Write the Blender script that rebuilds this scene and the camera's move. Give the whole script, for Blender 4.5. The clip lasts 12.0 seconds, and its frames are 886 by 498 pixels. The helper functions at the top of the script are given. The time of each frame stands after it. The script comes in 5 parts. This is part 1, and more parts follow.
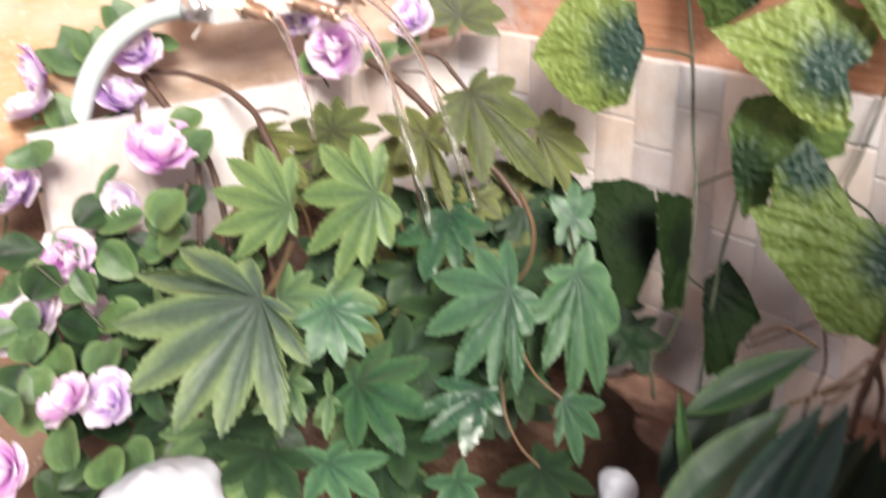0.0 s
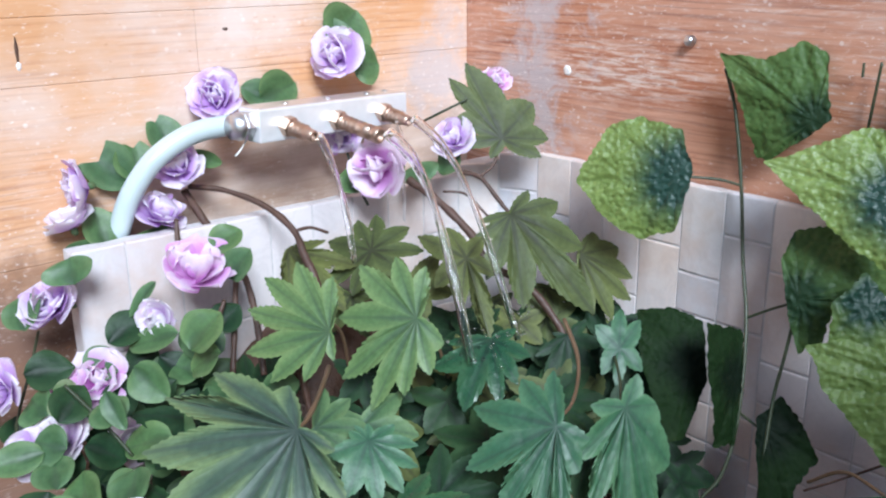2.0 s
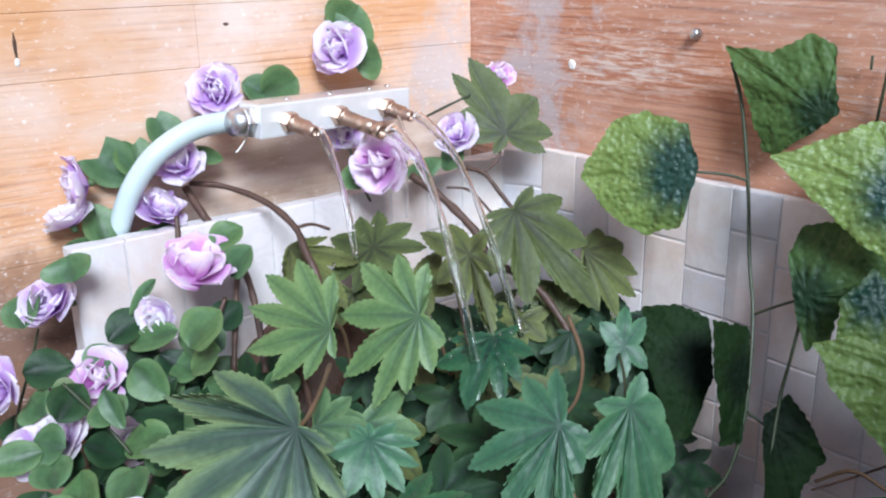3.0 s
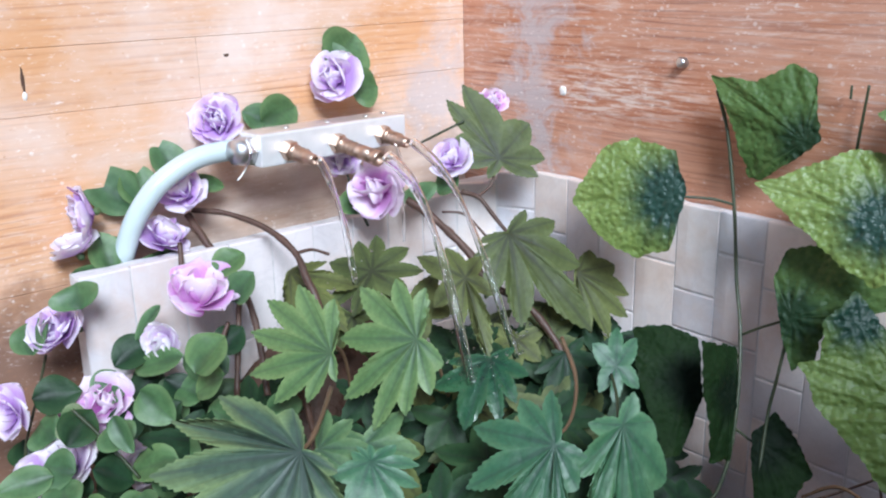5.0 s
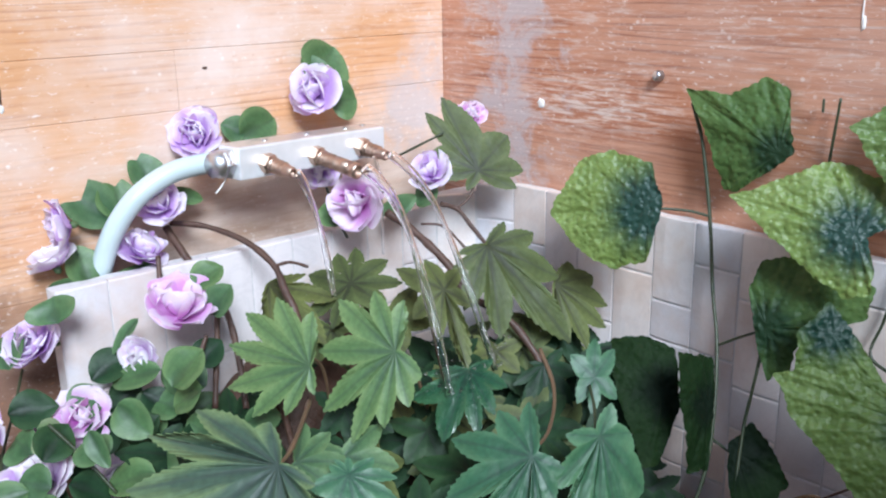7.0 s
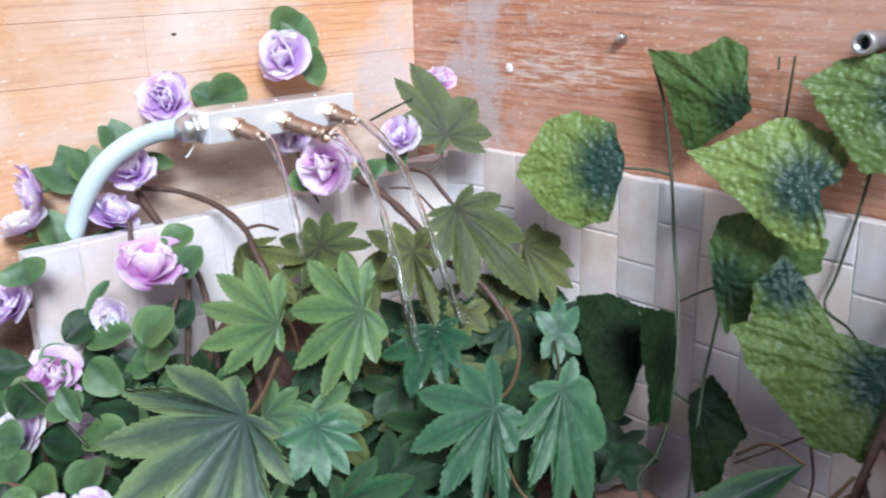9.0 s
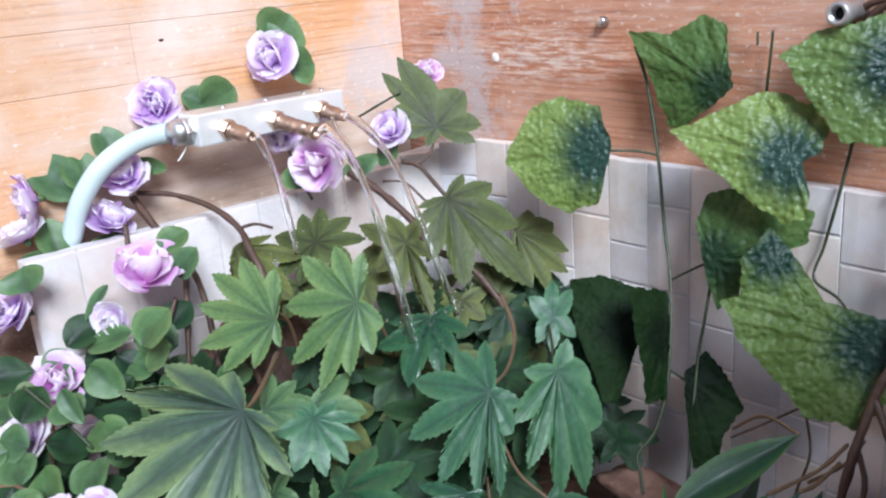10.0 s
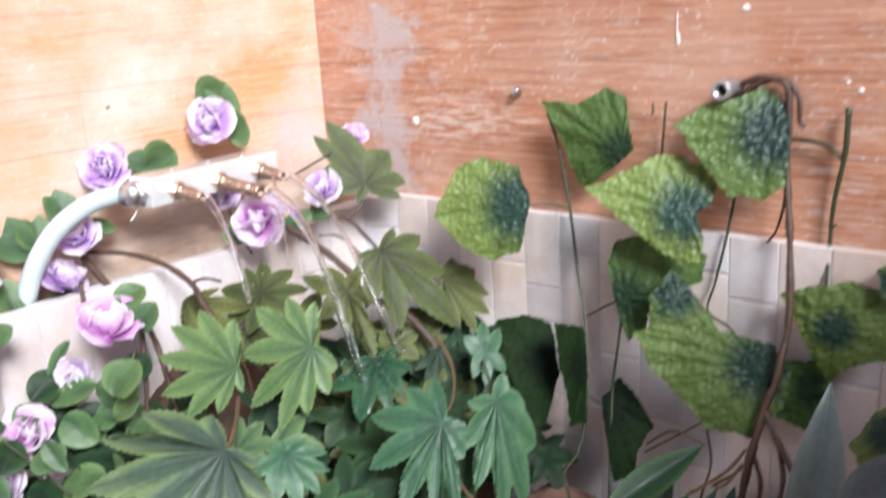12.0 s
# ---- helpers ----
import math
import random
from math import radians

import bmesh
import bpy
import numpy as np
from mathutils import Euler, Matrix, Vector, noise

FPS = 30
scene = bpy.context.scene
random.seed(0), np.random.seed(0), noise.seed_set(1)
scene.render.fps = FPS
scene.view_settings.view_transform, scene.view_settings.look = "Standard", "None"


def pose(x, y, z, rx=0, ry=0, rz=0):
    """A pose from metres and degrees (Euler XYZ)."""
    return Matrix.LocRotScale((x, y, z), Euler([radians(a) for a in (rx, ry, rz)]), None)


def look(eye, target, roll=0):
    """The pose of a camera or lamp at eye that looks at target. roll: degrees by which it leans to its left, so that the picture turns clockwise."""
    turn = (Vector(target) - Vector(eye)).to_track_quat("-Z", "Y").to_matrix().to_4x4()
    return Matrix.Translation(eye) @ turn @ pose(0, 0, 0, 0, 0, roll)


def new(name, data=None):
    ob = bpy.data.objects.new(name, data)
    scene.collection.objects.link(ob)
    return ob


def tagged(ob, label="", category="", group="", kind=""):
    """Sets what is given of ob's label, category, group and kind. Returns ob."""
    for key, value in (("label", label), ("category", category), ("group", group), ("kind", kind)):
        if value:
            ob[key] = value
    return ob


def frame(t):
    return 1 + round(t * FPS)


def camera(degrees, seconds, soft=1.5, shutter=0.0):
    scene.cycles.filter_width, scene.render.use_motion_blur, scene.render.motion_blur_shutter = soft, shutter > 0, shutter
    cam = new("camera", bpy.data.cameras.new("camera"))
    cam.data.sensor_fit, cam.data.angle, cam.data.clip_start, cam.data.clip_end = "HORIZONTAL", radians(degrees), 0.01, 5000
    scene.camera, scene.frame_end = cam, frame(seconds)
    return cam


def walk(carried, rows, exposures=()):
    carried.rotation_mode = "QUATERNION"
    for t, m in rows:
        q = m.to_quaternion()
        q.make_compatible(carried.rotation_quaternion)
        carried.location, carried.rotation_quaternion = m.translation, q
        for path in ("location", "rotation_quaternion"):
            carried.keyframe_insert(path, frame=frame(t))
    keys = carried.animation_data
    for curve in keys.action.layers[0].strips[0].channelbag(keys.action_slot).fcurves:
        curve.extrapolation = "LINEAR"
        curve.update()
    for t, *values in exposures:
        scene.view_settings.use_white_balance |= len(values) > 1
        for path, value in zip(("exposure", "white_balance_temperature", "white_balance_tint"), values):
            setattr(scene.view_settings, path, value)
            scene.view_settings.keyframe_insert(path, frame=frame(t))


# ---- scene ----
cam = camera(51.6, 12.0, soft=2.2, shutter=0.5)
EXPOSURES = [(0, 1.0, 6950, 11), (0.3, 0.85, 6600, 10), (0.9, 0.54, 5600, 6), (2, 0.52, 5350, 4), (6.5, 0.48, 5350, 4), (9.5, 0.54, 5450, 4), (11, 0.64, 5450, 5), (12, 0.75, 6000, 9)]
PATH = [
    (0, (-0.539, -0.631, 0.491), (0.659, 0.748, -0.323), -1.6),
    (0.5, (-0.535, -0.604, 0.502), (0.645, 0.869, -0.159), -0.7),
    (1, (-0.531, -0.611, 0.508), (0.668, 0.856, -0.135), -0.7),
    (1.5, (-0.533, -0.612, 0.51), (0.72, 0.826, -0.094), -0.1),
    (2, (-0.537, -0.606, 0.499), (0.686, 0.856, -0.106), -0.6),
    (2.5, (-0.531, -0.606, 0.498), (0.679, 0.863, -0.118), -0.8),
    (3, (-0.53, -0.604, 0.497), (0.677, 0.869, -0.115), -0.9),
    (5, (-0.541, -0.613, 0.511), (0.684, 0.854, -0.079), -1.2),
    (5.5, (-0.542, -0.614, 0.51), (0.684, 0.856, -0.072), -1.0),
    (6, (-0.542, -0.617, 0.514), (0.678, 0.857, -0.067), -1.3),
    (6.5, (-0.539, -0.618, 0.513), (0.71, 0.837, -0.057), -0.9),
    (8.3, (-0.541, -0.611, 0.514), (0.718, 0.834, -0.057), -1.2),
    (8.5, (-0.542, -0.615, 0.505), (0.702, 0.843, -0.067), -1.7),
    (9, (-0.537, -0.638, 0.502), (0.725, 0.789, -0.106), -1.5),
    (9.5, (-0.53, -0.65, 0.501), (0.766, 0.752, -0.097), -1.3),
    (10, (-0.532, -0.653, 0.499), (0.708, 0.791, -0.115), -4.4),
    (10.5, (-0.548, -0.656, 0.502), (0.699, 0.771, -0.137), -6.0),
    (11, (-0.569, -0.656, 0.502), (0.737, 0.694, -0.185), -6.3),
    (11.5, (-0.596, -0.647, 0.503), (0.776, 0.643, -0.17), -5.8),
    (12, (-0.615, -0.66, 0.525), (0.855, 0.583, -0.015), -3.4),
]
walk(cam, [(t, look(eye, target, roll)) for t, eye, target, roll in PATH], EXPOSURES)


# ---------------------------------------------------------------- light
world = bpy.data.worlds.new("sky")
scene.world = world
world.use_nodes = True
wn = world.node_tree.nodes
sky = wn.new("ShaderNodeTexSky")
sky.sky_type = "NISHITA"
sky.sun_disc = False
sky.sun_elevation, sky.sun_rotation = radians(38), radians(209)
world.node_tree.links.new(sky.outputs[0], wn["Background"].inputs[0])
wn["Background"].inputs[1].default_value = 0.055

sun = new("sun", bpy.data.lights.new("sun", "SUN"))
sun.data.energy, sun.data.angle, sun.data.color = 3.8, radians(20), (1.0, 0.97, 0.94)
sun.matrix_world = look((-0.9, -1.6, 1.42), (0, 0, 0))


# ---------------------------------------------------------------- materials
def mat(name):
    m = bpy.data.materials.new(name)
    m.use_nodes = True
    return m, m.node_tree, m.node_tree.nodes["Principled BSDF"]


def node(nt, kind, **values):
    n = nt.nodes.new("ShaderNode" + kind)
    for key, value in values.items():
        n.inputs[key.replace("_", " ")].default_value = value
    return n


def ramp(nt, source, stops):
    r = nt.nodes.new("ShaderNodeValToRGB")
    els = r.color_ramp.elements
    while len(els) < len(stops):
        els.new(0.5)
    for e, (p, c) in zip(els, stops):
        e.position, e.color = p, (*c, 1) if len(c) == 3 else c
    nt.links.new(source, r.inputs[0])
    return r.outputs[0]


def grey(v):
    return (v, v, v)


def mixc(nt, fac, a, b, blend="MIX"):
    n = nt.nodes.new("ShaderNodeMix")
    n.data_type, n.blend_type = "RGBA", blend
    for slot, value in ((0, fac), (6, a), (7, b)):
        if isinstance(value, (int, float)):
            n.inputs[slot].default_value = value
        elif isinstance(value, tuple):
            n.inputs[slot].default_value = (*value, 1)
        else:
            nt.links.new(value, n.inputs[slot])
    return n.outputs[2]


def math_node(nt, op, a, b=0.0):
    n = nt.nodes.new("ShaderNodeMath")
    n.operation = op
    for i, v in enumerate((a, b)):
        if isinstance(v, (int, float)):
            n.inputs[i].default_value = v
        else:
            nt.links.new(v, n.inputs[i])
    return n.outputs[0]


def coords(nt, scale=(1, 1, 1), rotation=(0, 0, 0), source="Object"):
    tc = nt.nodes.new("ShaderNodeTexCoord")
    mp = nt.nodes.new("ShaderNodeMapping")
    mp.inputs["Scale"].default_value, mp.inputs["Rotation"].default_value = scale, rotation
    nt.links.new(tc.outputs[source], mp.inputs[0])
    return mp.outputs[0]


def world_coords(nt, scale=(1, 1, 1)):
    g = nt.nodes.new("ShaderNodeNewGeometry")
    mp = nt.nodes.new("ShaderNodeMapping")
    mp.inputs["Scale"].default_value = scale
    nt.links.new(g.outputs["Position"], mp.inputs[0])
    return mp.outputs[0]


def noise_tex(nt, vec, scale, detail=4.0, rough=0.55, distort=0.0):
    n = node(nt, "TexNoise", Scale=scale, Detail=detail, Roughness=rough, Distortion=distort)
    nt.links.new(vec, n.inputs["Vector"])
    return n.outputs["Fac"]


def bump(nt, bsdf, height, strength, distance):
    b = node(nt, "Bump", Strength=strength, Distance=distance)
    nt.links.new(height, b.inputs["Height"])
    nt.links.new(b.outputs[0], bsdf.inputs["Normal"])
    return b


def random_of(nt):
    return nt.nodes.new("ShaderNodeObjectInfo").outputs["Random"]


def wood(name, along, light, mid, dark, scuff, patch, rough, bleach):
    """Varnished pine: grain stretched along one axis, scuffs of white dust, grey putty, splashes."""
    m, nt, b = mat(name)
    s = (2.2, 60, 60) if along == "x" else (60, 2.2, 60)
    vec = world_coords(nt, s)
    grain = noise_tex(nt, vec, 3.0, 6, 0.65, 0.6)
    col = ramp(nt, grain, [(0.3, dark), (0.43, mid), (0.6, light), (0.76, mid)])
    wide = noise_tex(nt, world_coords(nt, (6, 6, 22)), 1.4, 3, 0.5)
    col = mixc(nt, ramp(nt, wide, [(0.35, grey(0)), (0.7, grey(0.6))]), col, mid)
    tint = ramp(nt, random_of(nt), [(0, grey(0.95)), (1, grey(1.05))])
    col = mixc(nt, 1.0, col, tint, "MULTIPLY")
    # fine growth rings
    wv = node(nt, "TexWave", Scale=1.0, Distortion=9.0, Detail=3.0)
    wv.inputs["Detail Scale"].default_value = 1.2
    wv.wave_type, wv.bands_direction = "BANDS", "Z"
    nt.links.new(world_coords(nt, (3, 3, 55)), wv.inputs["Vector"])
    rings = math_node(nt, "MULTIPLY", ramp(nt, wv.outputs["Fac"], [(0.0, grey(1)), (0.22, grey(0))]), ramp(nt, noise_tex(nt, world_coords(nt, (5, 5, 9)), 1.6, 2), [(0.42, grey(0)), (0.58, grey(0.85))]))
    col = mixc(nt, rings, col, dark)
    # bleached, milky areas
    haze = noise_tex(nt, world_coords(nt, (5, 5, 7)), 1.3, 5, 0.6)
    col = mixc(nt, math_node(nt, "MULTIPLY", ramp(nt, haze, [(0.42, grey(0)), (0.66, grey(1))]), bleach), col, (0.72, 0.6, 0.54))
    # worn, whitish scuffs that follow the grain
    sv = world_coords(nt, (16, 16, 150))
    sc = noise_tex(nt, sv, 2.2, 7, 0.7, 0.3)
    area = noise_tex(nt, world_coords(nt), 7.0, 2, 0.5)
    scf = math_node(nt, "MULTIPLY", ramp(nt, sc, [(0.5, grey(0)), (0.7, grey(0.9))]), ramp(nt, area, [(0.4, grey(0.1)), (0.6, grey(1))]))
    col = mixc(nt, math_node(nt, "MULTIPLY", scf, scuff), col, (0.72, 0.62, 0.56))
    # greyer wood low on the wall, strongest under the manifold
    if along == "x":
        low = nt.nodes.new("ShaderNodeSeparateXYZ")
        nt.links.new(world_coords(nt), low.inputs[0])
        edge = math_node(nt, "ADD", low.outputs[2], math_node(nt, "MULTIPLY", math_node(nt, "SUBTRACT", noise_tex(nt, world_coords(nt), 14.0, 6, 0.65), 0.5), 0.16))
        grey_wood = ramp(nt, noise_tex(nt, world_coords(nt, (14, 14, 60)), 1.5, 5, 0.6), [(0.35, (0.4, 0.3, 0.24)), (0.65, (0.62, 0.53, 0.47))])
        under = ramp(nt, math_node(nt, "ADD", low.outputs[0], 1.0), [(0.66, grey(0.12)), (0.73, grey(0.75))])
        col = mixc(nt, math_node(nt, "MULTIPLY", under, ramp(nt, edge, [(0.36, grey(1)), (0.4, grey(0))])), col, grey_wood)
        # dark brown below about z 0.3, with a ragged upper edge
        col = mixc(nt, ramp(nt, edge, [(0.27, grey(0.9)), (0.32, grey(0))]), col, (0.17, 0.09, 0.06))
    # grey putty
    pt = noise_tex(nt, world_coords(nt, (1, 1, 1.3)), 24.0, 8, 0.72, 0.5)
    if along == "y":  # one smear beside the corner, from above the rim upwards
        pos = nt.nodes.new("ShaderNodeSeparateXYZ")
        nt.links.new(world_coords(nt), pos.inputs[0])
        away = math_node(nt, "ABSOLUTE", math_node(nt, "ADD", pos.outputs[1], 0.082))
        pt = math_node(nt, "SUBTRACT", math_node(nt, "ADD", pt, 0.16), math_node(nt, "MULTIPLY", away, 3.6))
        # a rubbed band beside the screw, and the red varnish that is left above it
        dy = math_node(nt, "DIVIDE", math_node(nt, "ADD", pos.outputs[1], 0.165), 0.085)
        dz = math_node(nt, "DIVIDE", math_node(nt, "SUBTRACT", pos.outputs[2], 0.418), 0.02)
        dist = math_node(nt, "SQRT", math_node(nt, "ADD", math_node(nt, "MULTIPLY", dy, dy), math_node(nt, "MULTIPLY", dz, dz)))
        rub = math_node(nt, "MULTIPLY", ramp(nt, math_node(nt, "MULTIPLY", dist, 0.5), [(0.2, grey(1)), (0.62, grey(0))]), ramp(nt, sc, [(0.47, grey(0)), (0.58, grey(0.55))]))
        red = math_node(nt, "MULTIPLY", ramp(nt, math_node(nt, "MULTIPLY", dist, 0.35), [(0.3, grey(0.7)), (0.7, grey(0))]), ramp(nt, sc, [(0.4, grey(1)), (0.5, grey(0))]))
        col = mixc(nt, red, col, (0.36, 0.12, 0.055))
        col = mixc(nt, rub, col, (0.78, 0.7, 0.64))
    else:  # a worn patch low in the corner
        pos = nt.nodes.new("ShaderNodeSeparateXYZ")
        nt.links.new(world_coords(nt), pos.inputs[0])
        away = math_node(nt, "ADD", math_node(nt, "ABSOLUTE", math_node(nt, "ADD", pos.outputs[0], 0.03)), math_node(nt, "ABSOLUTE", math_node(nt, "SUBTRACT", pos.outputs[2], 0.405)))
        pt = math_node(nt, "SUBTRACT", math_node(nt, "ADD", pt, 0.2), math_node(nt, "MULTIPLY", away, 3.2))
    col = mixc(nt, math_node(nt, "MULTIPLY", ramp(nt, pt, [(0.5, grey(0)), (0.66, grey(1))]), patch), col, (0.5, 0.45, 0.46))
    # dried splashes
    v = node(nt, "TexVoronoi", Scale=95.0)
    nt.links.new(world_coords(nt), v.inputs["Vector"])
    dots = math_node(nt, "MULTIPLY", ramp(nt, v.outputs["Distance"], [(0.1, grey(1)), (0.18, grey(0))]), ramp(nt, noise_tex(nt, world_coords(nt), 23.0, 2), [(0.52, grey(0)), (0.6, grey(1))]))
    col = mixc(nt, math_node(nt, "MULTIPLY", dots, 0.4), col, (0.85, 0.8, 0.76))
    fleck = math_node(nt, "MULTIPLY", ramp(nt, noise_tex(nt, world_coords(nt, (1, 1, 2.6)), 150.0, 5, 0.7), [(0.58, grey(0)), (0.66, grey(1))]), ramp(nt, noise_tex(nt, world_coords(nt), 19.0, 3), [(0.38, grey(0.08)), (0.6, grey(1))]))
    col = mixc(nt, math_node(nt, "MULTIPLY", fleck, 0.85), col, (0.8, 0.72, 0.67))
    pit = math_node(nt, "MULTIPLY", ramp(nt, noise_tex(nt, world_coords(nt, (1, 1, 2.0)), 120.0, 4, 0.65), [(0.3, grey(1)), (0.36, grey(0))]), 0.5)
    col = mixc(nt, pit, col, dark)
    nt.links.new(col, b.inputs["Base Color"])
    nt.links.new(ramp(nt, sc, [(0.3, grey(rough)), (0.7, grey(rough + 0.25))]), b.inputs["Roughness"])
    bump(nt, b, mixc(nt, 0.5, grain, sc), 0.35, 0.0012)
    return m


WOOD_ORANGE = wood("orange_pine", "x", (0.68, 0.38, 0.2), (0.62, 0.33, 0.16), (0.45, 0.2, 0.09), 0.7, 0.6, 0.42, 0.85)
WOOD_RED = wood("red_brown_pine", "y", (0.58, 0.29, 0.175), (0.45, 0.195, 0.105), (0.25, 0.085, 0.045), 0.85, 0.8, 0.45, 0.22)


def simple(name, colour, rough=0.5, metal=0.0, var=0.15, scale=60.0, bump_strength=0.2, bump_distance=0.001):
    m, nt, b = mat(name)
    vec = coords(nt)
    n1, n2 = noise_tex(nt, vec, scale, 5), noise_tex(nt, vec, scale * 0.17, 3)
    lo, hi = tuple(c * (1 - var) for c in colour), tuple(min(1, c * (1 + var)) for c in colour)
    col = mixc(nt, 0.5, ramp(nt, n1, [(0.3, lo), (0.7, hi)]), ramp(nt, n2, [(0.3, lo), (0.7, hi)]))
    nt.links.new(col, b.inputs["Base Color"])
    nt.links.new(ramp(nt, n1, [(0.3, grey(max(0.02, rough - 0.08))), (0.7, grey(min(1, rough + 0.1)))]), b.inputs["Roughness"])
    b.inputs["Metallic"].default_value = metal
    bump(nt, b, n1, bump_strength, bump_distance)
    return m


def marble():
    m, nt, b = mat("tumbled_marble")
    vec = world_coords(nt)
    rnd = random_of(nt)
    tone = ramp(nt, rnd, [(0, (0.62, 0.58, 0.6)), (0.3, (0.76, 0.69, 0.68)), (0.55, (0.63, 0.62, 0.67)), (0.8, (0.8, 0.71, 0.67)), (1, (0.7, 0.6, 0.55))])
    vein = noise_tex(nt, vec, 38, 7, 0.65, 1.2)
    col = mixc(nt, ramp(nt, vein, [(0.44, grey(0)), (0.5, grey(0.2)), (0.56, grey(0))]), tone, (0.45, 0.41, 0.42))
    cloud = noise_tex(nt, vec, 16, 4)
    col = mixc(nt, ramp(nt, cloud, [(0.4, grey(0)), (0.75, grey(0.5))]), col, (0.78, 0.74, 0.72))
    stain = noise_tex(nt, vec, 13, 5, 0.65)
    col = mixc(nt, ramp(nt, stain, [(0.47, grey(0)), (0.68, grey(0.6))]), col, (0.6, 0.43, 0.34))
    nt.links.new(col, b.inputs["Base Color"])
    nt.links.new(ramp(nt, vein, [(0.3, grey(0.36)), (0.7, grey(0.55))]), b.inputs["Roughness"])
    bump(nt, b, noise_tex(nt, vec, 150, 5), 0.25, 0.0008)
    return m


MARBLE = marble()
GROUT = simple("grout", (0.6, 0.57, 0.57), 0.85, 0, 0.2, 220, 0.6, 0.001)
MORTAR = simple("mortar", (0.3, 0.23, 0.19), 0.9, 0, 0.35, 120, 0.8, 0.003)
# brown of the unseen floor, chosen dark so that little light bounces up
PAVING = simple("unseen_floor_brown", (0.17, 0.12, 0.09), 0.85, 0, 0.2, 30, 0.5, 0.003)
SOIL = simple("wet_brown_clay", (0.085, 0.042, 0.026), 0.6, 0, 0.5, 70, 1.0, 0.006)
TERRACOTTA = simple("terracotta", (0.24, 0.135, 0.1), 0.8, 0, 0.4, 70, 1.0, 0.006)
WHITE_STONE = simple("white_stone", (0.52, 0.55, 0.62), 0.5, 0, 0.08, 50, 0.4, 0.002)
ALUMINIUM = simple("brushed_aluminium", (0.86, 0.87, 0.88), 0.4, 0.45, 0.06, 160, 0.1, 0.0004)
POLISHED = simple("polished_aluminium", (0.8, 0.74, 0.7), 0.42, 0.8, 0.08, 160, 0.08, 0.0003)
STEEL = simple("nickel_plate", (0.62, 0.62, 0.63), 0.36, 1.0, 0.05, 200, 0.05, 0.0003)
BRASS = simple("copper_coloured_brass", (0.55, 0.4, 0.31), 0.36, 1.0, 0.18, 180, 0.12, 0.0004)
HOSE = simple("grey_white_pvc", (0.5, 0.57, 0.58), 0.38, 0, 0.05, 60, 0.1, 0.0004)
BARK = simple("brown_plastic_bark", (0.075, 0.04, 0.028), 0.5, 0, 0.35, 160, 0.7, 0.0015)
STEM_GREEN = simple("green_plastic_stem", (0.034, 0.044, 0.02), 0.45, 0, 0.25, 160, 0.4, 0.0008)
STEM_LIGHT = simple("tan_petiole", (0.13, 0.08, 0.045), 0.45, 0, 0.2, 160, 0.3, 0.0006)
PIPE_GREY = simple("grey_steel_pipe", (0.42, 0.41, 0.42), 0.4, 0.6, 0.15, 120, 0.3, 0.0006)
DARK = simple("dark_bore", (0.02, 0.02, 0.02), 0.8)


def water():
    m, nt, b = mat("running_water")
    b.inputs["Base Color"].default_value = (0.98, 0.99, 1, 1)
    b.inputs["Transmission Weight"].default_value = 1.0
    b.inputs["Roughness"].default_value, b.inputs["IOR"].default_value = 0.03, 1.333
    bump(nt, b, noise_tex(nt, world_coords(nt, (1, 1, 0.35)), 190, 3), 0.3, 0.002)
    return m


WATER = water()


